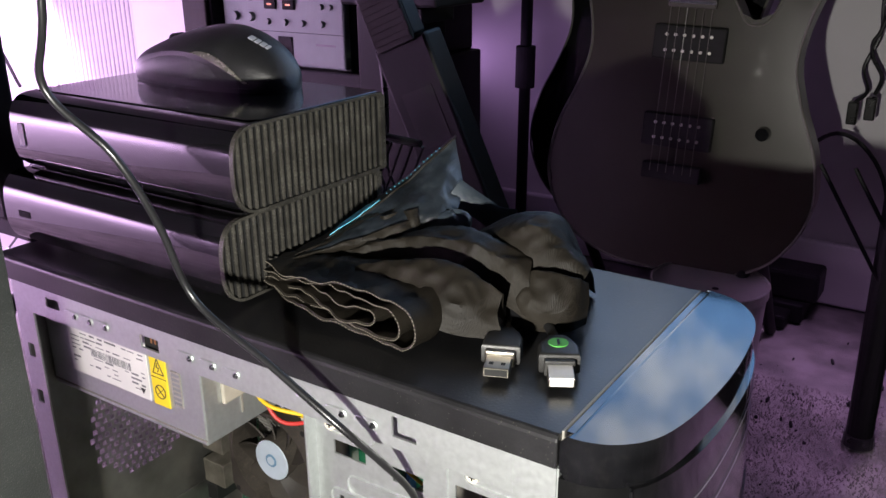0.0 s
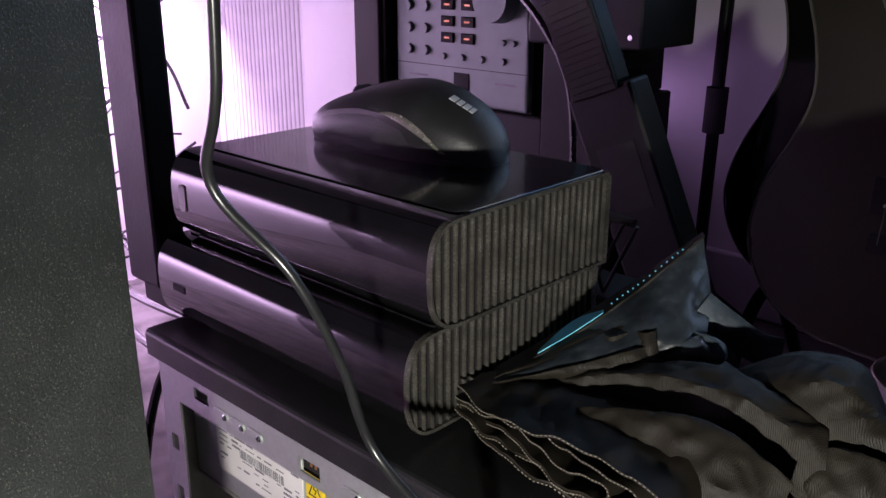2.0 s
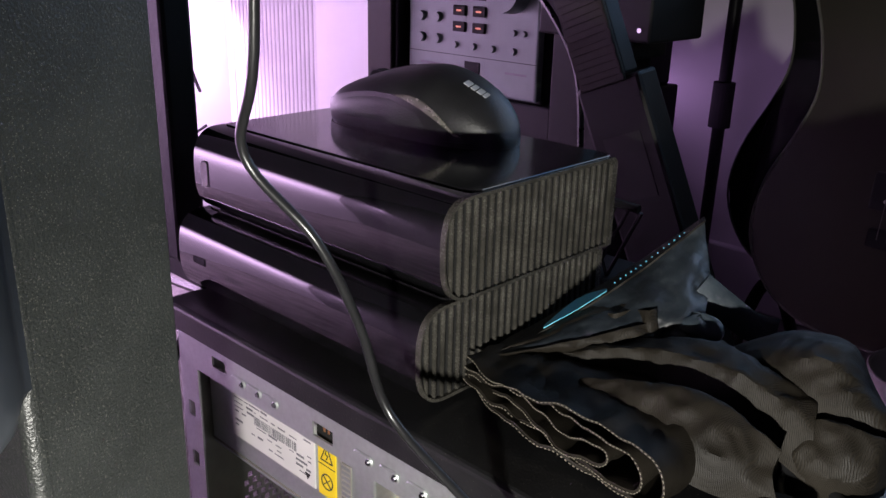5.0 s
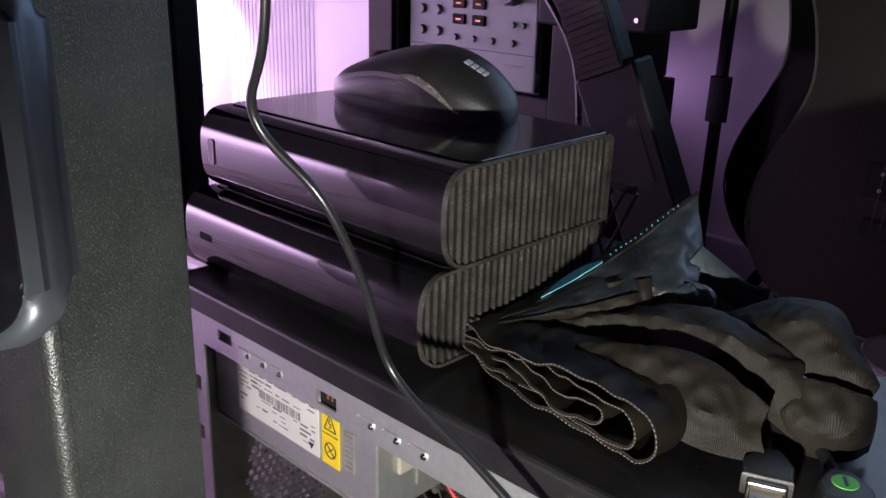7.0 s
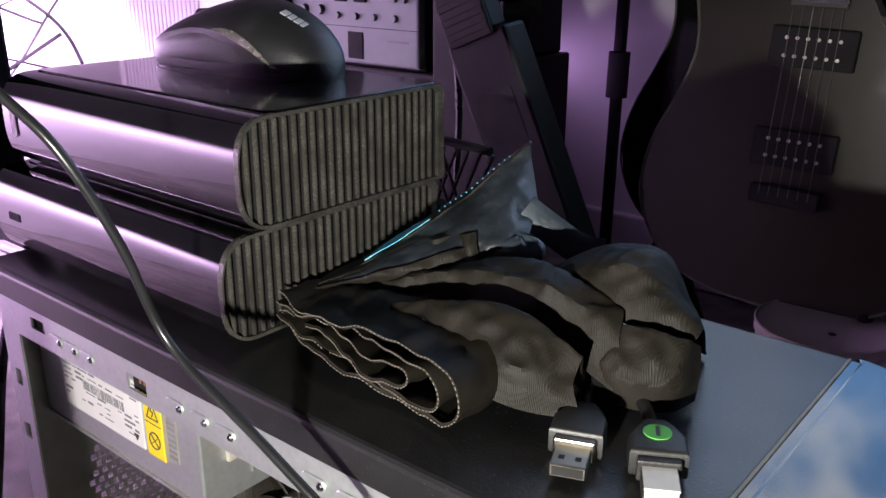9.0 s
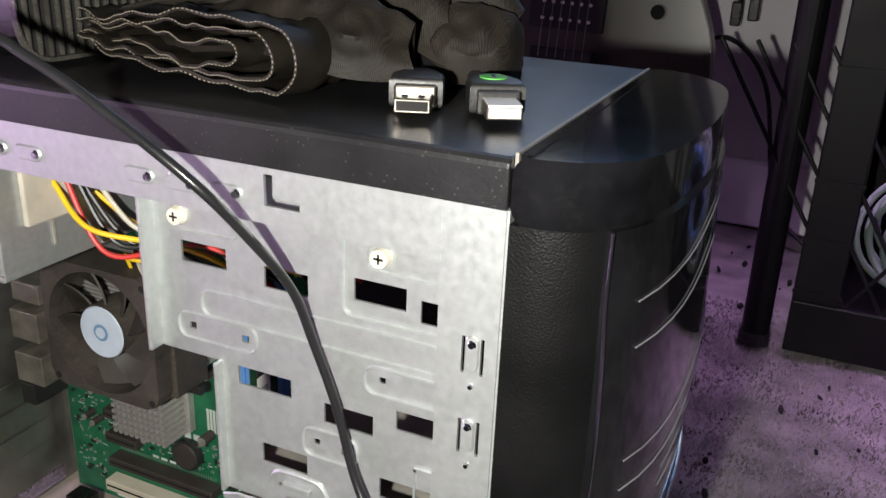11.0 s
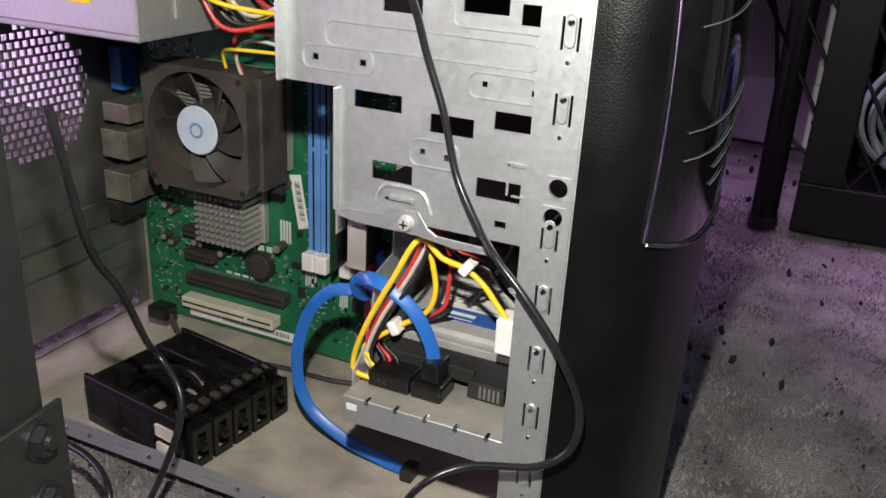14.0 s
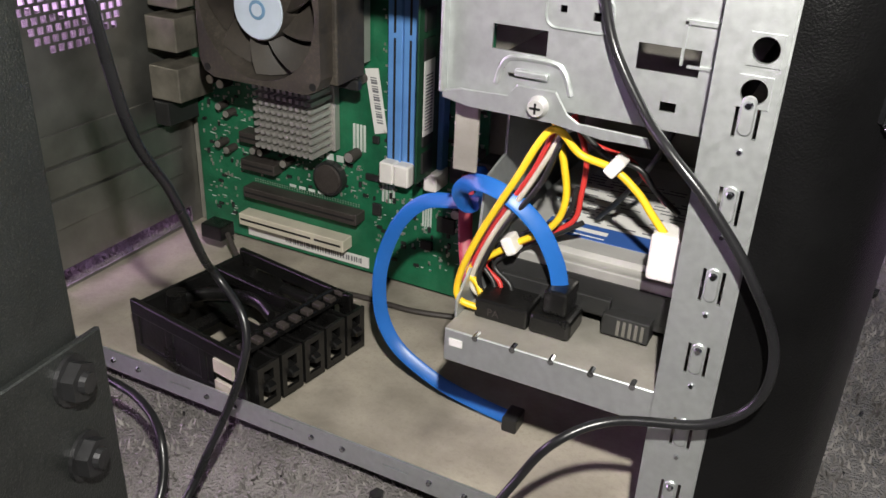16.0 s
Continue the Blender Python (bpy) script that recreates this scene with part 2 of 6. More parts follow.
    "frost": mat("frosted_grey_plastic", (0.32, 0.30, 0.29), 0.4, vary=0.15, scale=20, bump=0.08),
    "matt_black": mat("matt_black_coating", (0.005, 0.005, 0.0055), 0.5, vary=0.25, scale=30, bump=0.15, spec=0.2),
    "fan_dark": mat("dusty_dark_blades", (0.030, 0.025, 0.020), 0.6, vary=0.4, scale=40, bump=0.1, fine=240, dust=0.6, dust_colour=(0.14, 0.115, 0.085)),
    "fibre": mat("carpet_fibre", (0.180, 0.168, 0.161), 1.0, vary=0.7, scale=22, bump=0, spec=0.0),
    # dark grey chosen for unseen surfaces so that they return little light
    "low_bounce": mat("low_bounce_grey", (0.12, 0.115, 0.12), 0.7, vary=0.06, scale=6, bump=0.1, fine=120),
    "screen": glow("dim_blue_screen", (0.30, 0.52, 0.85), SCREEN),
    "phone_edge": mat("brushed_grey_phone_edge", (0.075, 0.085, 0.10), 0.32, metal=0.6, vary=0.1, scale=60, bump=0.02),
    "wood": mat("warm_brown_wood", (0.30, 0.20, 0.12), 0.5, vary=0.3, scale=20, bump=0.1, stretch=(1, 8, 1)),
}


def speckle(m, pitch, share, colour):
    """Scattered bright grains mixed into the base colour."""
    n, l = m.node_tree.nodes, m.node_tree.links
    b = n["Principled BSDF"]
    old = b.inputs["Base Color"].links[0].from_socket
    tc = n.new("ShaderNodeTexCoord")
    cell = n.new("ShaderNodeTexVoronoi")
    cell.inputs["Scale"].default_value = pitch
    l.new(tc.outputs["Object"], cell.inputs["Vector"])
    near = n.new("ShaderNodeMath")
    near.operation = "LESS_THAN"
    l.new(cell.outputs["Distance"], near.inputs[0])
    near.inputs[1].default_value = 0.30
    sep = n.new("ShaderNodeSeparateColor")
    l.new(cell.outputs["Color"], sep.inputs[0])
    few = n.new("ShaderNodeMath")
    few.operation = "LESS_THAN"
    l.new(sep.outputs[0], few.inputs[0])
    few.inputs[1].default_value = share
    both = n.new("ShaderNodeMath")
    both.operation = "MULTIPLY"
    l.new(near.outputs[0], both.inputs[0])
    l.new(few.outputs[0], both.inputs[1])
    mix = n.new("ShaderNodeMix")
    mix.data_type = "RGBA"
    l.new(both.outputs[0], mix.inputs["Factor"])
    l.new(old, mix.inputs["A"])
    mix.inputs["B"].default_value = (*colour, 1)
    l.new(mix.outputs["Result"], b.inputs["Base Color"])


# the post's sparkle under the torch, put in as pale grains
speckle(M["rack"], 1900, 0.10, (0.085, 0.085, 0.075))
speckle(M["black_steel"], 1100, 0.05, (0.07, 0.065, 0.055))


def screen_picture(m):
    """Cloudy picture on the screen, white on blue."""
    n, l = m.node_tree.nodes, m.node_tree.links
    tc = n.new("ShaderNodeTexCoord")
    cloud = n.new("ShaderNodeTexNoise")
    cloud.inputs["Scale"].default_value, cloud.inputs["Detail"].default_value = 9, 6
    l.new(tc.outputs["Object"], cloud.inputs["Vector"])
    ramp = n.new("ShaderNodeValToRGB")
    ramp.color_ramp.elements[0].position, ramp.color_ramp.elements[1].position = 0.44, 0.62
    ramp.color_ramp.elements[0].color, ramp.color_ramp.elements[1].color = (0.10, 0.26, 0.55, 1), (1.0, 1.0, 1.0, 1)
    l.new(cloud.outputs["Fac"], ramp.inputs["Fac"])
    l.new(ramp.outputs["Color"], n["Principled BSDF"].inputs["Emission Color"])


screen_picture(M["screen"])


# ---- mesh helpers ----
def finish(bm, name, material, smooth=False):
    bmesh.ops.recalc_face_normals(bm, faces=bm.faces)
    me = bpy.data.meshes.new(name)
    bm.to_mesh(me)
    bm.free()
    me.materials.append(material)
    if smooth:
        me.shade_smooth()
        me.set_sharp_from_angle(angle=radians(38))
    return me


def part(name, bm, material, parent=None, label="", smooth=False):
    """Links a bmesh as one mesh object under a thing or a part."""
    ob = new(name, finish(bm, name, material, smooth))
    if parent:
        ob.parent = parent
    if label:
        ob["label"] = label
    return ob


def thing(name, label, category, group="", kind="", place=None):
    ob = new(name)
    ob.empty_display_size = 0.02
    if place:
        ob.matrix_world = place
    return tagged(ob, label, category, group, kind)


def box(bm, x0, x1, y0, y1, z0, z1, bevel=0.0, segments=2):
    r = bmesh.ops.create_cube(bm, size=1.0, matrix=Matrix.Translation(((x0 + x1) / 2, (y0 + y1) / 2, (z0 + z1) / 2)) @ Matrix.Diagonal((abs(x1 - x0), abs(y1 - y0), abs(z1 - z0), 1)))
    if bevel > 0:
        edges = list({e for v in r["verts"] for e in v.link_edges})
        bmesh.ops.bevel(bm, geom=edges, offset=bevel, segments=segments, affect="EDGES", profile=0.5)
    return bm


def bx(x0, x1, y0, y1, z0, z1, bevel=0.0, segments=2):
    return box(bmesh.new(), x0, x1, y0, y1, z0, z1, bevel, segments)


def cyl(bm, p, q, r, r2=None, n=20):
    p, q = Vector(p), Vector(q)
    d = q - p
    m = Matrix.Translation((p + q) / 2) @ d.to_track_quat("Z", "Y").to_matrix().to_4x4()
    bmesh.ops.create_cone(bm, cap_ends=True, segments=n, radius1=r, radius2=r if r2 is None else r2, depth=d.length, matrix=m)
    return bm


def cy(p, q, r, r2=None, n=20):
    return cyl(bmesh.new(), p, q, r, r2, n)


def prism(outline, axis, a, b, bevel=0.0, segments=2):
    """A solid from a closed outline in the two other axes, between a and b on the axis."""
    bm = bmesh.new()

    def at(u, v, w):
        return {"x": (w, u, v), "y": (u, w, v), "z": (u, v, w)}[axis]
    low = [bm.verts.new(at(u, v, a)) for u, v in outline]
    high = [bm.verts.new(at(u, v, b)) for u, v in outline]
    n = len(outline)
    bm.faces.new(low)
    bm.faces.new(list(reversed(high)))
    for i in range(n):
        bm.faces.new((low[i], low[(i + 1) % n], high[(i + 1) % n], high[i]))
    if bevel > 0:
        rim = [e for e in bm.edges if (e.verts[0] in low and e.verts[1] in low) or (e.verts[0] in high and e.verts[1] in high)]
        bmesh.ops.bevel(bm, geom=rim, offset=bevel, segments=segments, affect="EDGES", profile=0.5)
    return bm


def rounded(u0, u1, v0, v1, r, n=6, corners=(1, 1, 1, 1)):
    """A rectangle's outline with rounded corners (low-low, high-low, high-high, low-high)."""
    pts = []
    for k, (cu, cv, a) in enumerate(((u0 + r, v0 + r, 180), (u1 - r, v0 + r, 270), (u1 - r, v1 - r, 0), (u0 + r, v1 - r, 90))):
        if not corners[k]:
            pts.append(((u0, v0), (u1, v0), (u1, v1), (u0, v1))[k])
            continue
        for i in range(n + 1):
            t = radians(a + 90 * i / n)
            pts.append((cu + r * math.cos(t), cv + r * math.sin(t)))
    return pts


def smooth_path(points, steps=8):
    """A curve through the points (Catmull-Rom)."""
    p = [Vector(v) for v in points]
    p = [p[0] * 2 - p[1]] + p + [p[-1] * 2 - p[-2]]
    out = []
    for i in range(1, len(p) - 2):
        for k in range(steps):
            t = k / steps
            out.append(0.5 * (2 * p[i] + (p[i + 1] - p[i - 1]) * t + (2 * p[i - 1] - 5 * p[i] + 4 * p[i + 1] - p[i + 2]) * t * t + (3 * p[i] - p[i - 1] - 3 * p[i + 1] + p[i + 2]) * t ** 3))
    return out + [p[-2]]


def tube(points, r, n=10, flat=1.0, side=None, steps=8, face=None):
    """A cable along a smooth path; flat < 1 makes a ribbon whose broad side lies along the direction side."""
    bm = bmesh.new()
    path = smooth_path(points, steps)
    rings = []
    up = Vector(side) if side else Vector((0.3, 0.2, 1)).normalized()
    for i, c in enumerate(path):
        d = (path[min(i + 1, len(path) - 1)] - path[max(i - 1, 0)]).normalized()
        a = d.cross(Vector(face)) if face else up - d * up.dot(d)
        a = a.normalized() if a.length > 1e-4 else d.orthogonal().normalized()
        if not side and not face:
            up = a
        b = d.cross(a)
        rings.append([bm.verts.new(c + a * (r * math.cos(2 * math.pi * k / n)) + b * (r * flat * math.sin(2 * math.pi * k / n))) for k in range(n)])
    for s, e in zip(rings, rings[1:]):
        for k in range(n):
            bm.faces.new((s[k], s[(k + 1) % n], e[(k + 1) % n], e[k]))
    bm.faces.new(list(reversed(rings[0])))
    bm.faces.new(rings[-1])
    return bm


def plate_with_holes(u0, u1, v0, v1, holes, axis, a, b, extra=()):
    """A sheet in two axes with rectangular holes through it: cells of a grid, those in a hole left out. extra: rectangles cut away from the outline."""
    cut = list(holes) + list(extra)
    us = sorted({u0, u1, *[c for h in cut for c in h[:2] if u0 < c < u1]})
    vs = sorted({v0, v1, *[c for h in cut for c in h[2:] if v0 < c < v1]})
    bm = bmesh.new()
    cache = {}

    def vert(u, v, w):
        key = (u, v, w)
        if key not in cache:
            cache[key] = bm.verts.new({"x": (w, u, v), "y": (u, w, v), "z": (u, v, w)}[axis])
        return cache[key]

    def solid(i, j):
        if not (0 <= i < len(us) - 1 and 0 <= j < len(vs) - 1):
            return False
        u, v = (us[i] + us[i + 1]) / 2, (vs[j] + vs[j + 1]) / 2
        return not any(h[0] < u < h[1] and h[2] < v < h[3] for h in cut)
    for i in range(len(us) - 1):
        for j in range(len(vs) - 1):
            if not solid(i, j):
                continue
            p, q, r, s = us[i], us[i + 1], vs[j], vs[j + 1]
            for w in (a, b):
                bm.faces.new([vert(p, r, w), vert(q, r, w), vert(q, s, w), vert(p, s, w)])
            for di, dj, c0, c1 in ((-1, 0, (p, r), (p, s)), (1, 0, (q, r), (q, s)), (0, -1, (p, r), (q, r)), (0, 1, (p, s), (q, s))):
                if not solid(i + di, j + dj):
                    bm.faces.new([vert(*c0, a), vert(*c1, a), vert(*c1, b), vert(*c0, b)])
    return bm


def sheet(fn, nu, nv, thick=0.0):
    """A grid surface fn(u, v) for u, v from 0 to 1, thickened."""
    bm = bmesh.new()
    vs = [[bm.verts.new(fn(i / nu, j / nv)) for j in range(nv + 1)] for i in range(nu + 1)]
    for i in range(nu):
        for j in range(nv):
            bm.faces.new((vs[i][j], vs[i + 1][j], vs[i + 1][j + 1], vs[i][j + 1]))
    if thick:
        bmesh.ops.recalc_face_normals(bm, faces=bm.faces)
        bmesh.ops.solidify(bm, geom=bm.faces[:], thickness=thick)
    return bm


def bars(bm, rows, axis, w, depth):
    """Small flat bars: rectangles u0, u1, v0, v1 laid proud of a face."""
    for u0, u1, v0, v1 in rows:
        if axis == "y":
            box(bm, u0, u1, w - depth, w, v0, v1)
        elif axis == "x":
            box(bm, w, w + depth, u0, u1, v0, v1)
        else:
            box(bm, u0, u1, v0, v1, w, w + depth)
    return bm


def slab(name, label, x0, x1, y0, y1, z0, z1, material, category):
    ob = part(name, bx(x0, x1, y0, y1, z0, z1), material)
    return tagged(ob, label, category, kind="structure")


# ---- structure ----
def carpet_height(x, y):
    return 0.0035 * noise.noise(Vector((x * 9, y * 9, 0.3))) + 0.0025 * noise.noise(Vector((x * 45, y * 45, 2.1)))


def carpet():
    nu, nv = 300, 260
    x0, x1, y0, y1 = -1.0, 1.5, -1.0, 1.1
    bm = sheet(lambda u, v: (x0 + u * (x1 - x0), y0 + v * (y1 - y0), carpet_height(x0 + u * (x1 - x0), y0 + v * (y1 - y0)) - 0.003), nu, nv)
    return tagged(part("floor", bm, M["carpet"], smooth=True), "pale grey worn pile carpet with dark crumbs", "carpet", kind="structure")


carpet()
slab("wall_west", "white painted wall washed by violet light", -1.1, -1.0, -1.1, 1.2, -0.05, 2.4, M["wall"], "wall")
slab("wall_north", "white painted wall behind the guitar", -1.0, 1.5, 1.1, 1.2, -0.05, 2.4, M["wall"], "wall")
# unseen walls and ceiling, kept dark to weaken the violet bounce
slab("wall_east", "unseen wall, dark grey to hold back bounced light", 1.5, 1.6, -1.1, 1.2, -0.05, 2.4, M["low_bounce"], "wall")
slab("wall_south", "unseen wall, dark grey to hold back bounced light", -1.0, 1.5, -1.1, -1.0, -0.05, 2.4, M["low_bounce"], "wall")
slab("ceiling", "unseen ceiling, dark grey to hold back bounced light", -1.1, 1.6, -1.1, 1.2, 2.4, 2.5, M["low_bounce"], "ceiling")
slab("subfloor", "plain floor under the carpet", -1.1, 1.6, -1.1, 1.2, -0.10, -0.05, M["wall"], "floor")
bm = bx(-1.0, 1.5, 1.082, 1.098, 0.0, 0.10, 0.004)
tagged(part("baseboard", bm, M["trim"]), "white painted baseboard along the wall", "baseboard", kind="structure")


def crumbs():
    """Dark crumbs trodden into the carpet."""
    rng = random.Random(4)
    bm = bmesh.new()
    for _ in range(1150):
        x, y = rng.uniform(-0.3, 1.3), rng.uniform(-0.5, 1.0)
        r = rng.choice((0.0012, 0.0015, 0.0018, 0.0022, 0.0028, 0.0036, 0.0052))
        m = Matrix.Translation((x, y, carpet_height(x, y) + 0.0018)) @ Euler((rng.random() * 3, rng.random() * 3, rng.random() * 3)).to_matrix().to_4x4() @ Matrix.Diagonal((1, rng.uniform(0.4, 0.9), 0.5, 1))
        bmesh.ops.create_icosphere(bm, subdivisions=1, radius=r, matrix=m)
    tagged(part("carpet_crumbs", bm, M["recess"]), "dark crumbs scattered on the pale carpet", "crumbs", kind="stuff")


crumbs()


def pile():
    """Tufts of the carpet's pile round the tower, each a leaning sliver."""
    rng = np.random.default_rng(6)
    n = 100000
    x, y = rng.uniform(-0.05, 1.05, n), rng.uniform(-0.42, 0.80, n)
    keep = ~((x > 0.02) & (x < 0.43) & (y > 0.01) & (y < 0.175))
    x, y = x[keep], y[keep]
    n = len(x)
    a, lean, h, w = rng.uniform(0, 6.28, n), rng.uniform(0.001, 0.005, n), rng.uniform(0.0025, 0.0060, n), rng.uniform(0.0007, 0.0016, n)
    z = np.array([carpet_height(p, q) for p, q in zip(x, y)]) - 0.004
    t = rng.uniform(0, 6.28, n)
    v = np.empty((n, 4, 3))
    for k in range(3):
        v[:, k] = np.stack([x + w * np.cos(a + 2.094 * k), y + w * np.sin(a + 2.094 * k), z], 1)
    v[:, 3] = np.stack([x + lean * np.cos(t), y + lean * np.sin(t), z + h], 1)
    f = [(4 * i + p, 4 * i + q, 4 * i + 3) for i in range(n) for p, q in ((0, 1), (1, 2), (2, 0))]
    me = bpy.data.meshes.new("carpet_pile")
    me.from_pydata(v.reshape(-1, 3).tolist(), [], f)
    me.materials.append(M["fibre"])
    tagged(new("carpet_pile", me), "pale grey carpet pile tufts", "carpet pile", kind="stuff")


pile()


# ---- computer tower ----
TOP, REAR = 0.360, 0.012


def tower():
    t = thing("computer_tower", "black desktop computer tower with its side panel removed", "computer")
    part("top_panel", prism(rounded(-0.001, 0.183, 0.3445, TOP, 0.003, 3, (0, 0, 1, 1)), "x", REAR - 0.012, 0.4075, 0.0008), M["black_steel"], t, "black painted steel top with dust and scratches")
    part("far_side_panel", bx(REAR, 0.4075, 0.176, 0.182, 0.012, 0.344), M["black_steel"], t)
    part("bottom_panel", bx(REAR, 0.4075, 0.003, 0.176, 0.010, 0.013), M["bottom"], t, "dusty bare steel bottom")
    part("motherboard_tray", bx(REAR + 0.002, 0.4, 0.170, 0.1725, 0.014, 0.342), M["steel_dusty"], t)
    # rear wall with a vent field, ports and slot covers
    vent = []
    for i in range(15):
        for j in range(17):
            u, v = 0.034 + i * 0.0062 + (j % 2) * 0.0031, 0.153 + j * 0.0058
            if (u - 0.08) ** 2 + (v - 0.200) ** 2 < 0.047 ** 2:
                vent.append((u, u + 0.0042, v, v + 0.0042))
    part("rear_panel", plate_with_holes(0.002, 0.176, 0.013, 0.344, vent + [(0.040, 0.160, 0.0150, 0.0265)], "x", REAR, REAR + 0.0015), M["rear_steel"], t, "steel rear wall with a field of small vent holes")
    for k in range(4):
        z = 0.034 + 0.0203 * k
        if k:
            part("slot_cover", bx(REAR + 0.002, REAR + 0.0035, 0.035, 0.155, z, z + 0.0185, 0.0006), M["rear_steel"], t)
    part("rear_flange", plate_with_holes(REAR, REAR + 0.019, 0.030, 0.325, [(REAR + 0.006, REAR + 0.013, z, z + 0.010) for z in (0.06, 0.14, 0.255, 0.29)], "y", -0.0005, 0.0008), M["steel"], t)
    # upper rail with pressed slots
    holes = [(0.048, 0.062, 0.333, 0.3395), (0.140, 0.156, 0.329, 0.337), (0.322, 0.336, 0.331, 0.334), (0.322, 0.3255, 0.331, 0.342)]
    part("upper_rail", plate_with_holes(REAR, 0.387, 0.3245, 0.3442, holes, "y", -0.0005, 0.0008), M["steel"], t, "galvanised steel rail with pressed slots")
    rail = t.children[-1]
    for x in (0.068, 0.083, 0.098, 0.172, 0.190, 0.208, 0.262, 0.281, 0.300):
        part("pressed_slot", prism(rounded(x, x + 0.014, 0.3305, 0.3365, 0.0029, 4), "y", -0.0017, -0.0005, 0.0006, 1), M["steel"], rail)
        part("pressed_dimple", cy((x + 0.0112, -0.0017, 0.3335), (x + 0.0112, -0.0026, 0.3335), 0.0019, 0.0012, 10), M["chrome"], rail)
    k = part("rail_socket", bx(0.138, 0.158, 0.0035, 0.0120, 0.3260, 0.3400, 0.0005), M["recess"], rail, "dark socket behind the rail")
    part("amber_mark", bars(bmesh.new(), [(0.1440, 0.1455, 0.3310, 0.3345), (0.1475, 0.1488, 0.3310, 0.3345)], "y", 0.0035, 0.0003), M["copper"], k)
    # corner post of the open side
    cut = []
    for z in (0.123, 0.153, 0.183, 0.213, 0.267, 0.297, 0.060, 0.090, 0.030):
        cut += [(0.3955, 0.3967, z - 0.009, z + 0.004), (0.4020, 0.4032, z - 0.009, z + 0.004)]
    cut += [(0.3965, 0.4055, 0.2275, 0.2365), (0.3955, 0.4045, 0.2145, 0.2235)]
    part("corner_post", plate_with_holes(0.388, 0.4075, 0.012, 0.3442, cut, "y", -0.0006, 0.0008), M["steel"], t, "galvanised corner post with punched tabs")
    post = t.children[-1]
    for z in (0.123, 0.153, 0.183, 0.213, 0.267, 0.297, 0.060, 0.090, 0.030):
        part("punched_tab", prism(rounded(0.3970, 0.4017, z - 0.008, z + 0.005, 0.0023, 4), "y", -0.0016, -0.0006, 0.0005, 1), M["steel"], post)
        part("tab_dimple", cy((0.3993, -0.0016, z + 0.0018), (0.3993, -0.0024, z + 0.0018), 0.0016, 0.001, 10), M["chrome"], post)
        part("rivet", cy((0.3993, -0.0006, z - 0.0135), (0.3993, -0.0014, z - 0.0135), 0.0012, 0.0008, 10), M["chrome"], post)
    for cx, cz in ((0.4010, 0.2320), (0.4000, 0.2190)):
        k = 32
        ring = []
        bm = bmesh.new()
        for rr, yy in ((0.0050, -0.0011), (0.0041, -0.0011), (0.0041, 0.0008), (0.0050, 0.0008)):
            row = []
            for i in range(k):
                a = 2 * math.pi * i / k
                g = rr if rr < 0.0045 else rr / max(abs(math.cos(a)), abs(math.sin(a)))
                row.append(bm.verts.new((cx + g * math.cos(a), yy, cz + g * math.sin(a))))
            ring.append(row)
        for p, q in zip(ring, ring[1:] + ring[:1]):
            for i in range(k):
                bm.faces.new((p[i], p[(i + 1) % k], q[(i + 1) % k], q[i]))
        part("round_hole_collar", bm, M["steel"], post)
    part("post_return", bx(0.3868, 0.3882, -0.0004, 0.0145, 0.012, 0.344), M["steel"], t)
    part("post_outer_return", bx(0.4068, 0.4082, 0.0006, 0.02, 0.012, 0.344), M["steel"], t)
    # lower rail
    cut = [(x, x + 0.014, 0.0165, 0.0175) for x in (0.075, 0.14, 0.205, 0.27, 0.335)]
    part("lower_rail", plate_with_holes(REAR, 0.388, 0.010, 0.0225, cut, "y", -0.0005, 0.0008), M["steel"], t, "galvanised lower rail")
    low = t.children[-1]
    for x in (0.10, 0.118, 0.165, 0.183, 0.230, 0.248, 0.295, 0.313, 0.36):
        part("rail_rivet", cy((x, -0.0005, 0.0165), (x, -0.0016, 0.0165), 0.0018, 0.0012, 10), M["chrome"], low)
    for x in (0.04, 0.36):
        for y in (0.03, 0.15):
            part("foot", cy((x, y, 0.0), (x, y, 0.0105), 0.012, n=16), M["recess"], t)
    return t


TOWER = tower()


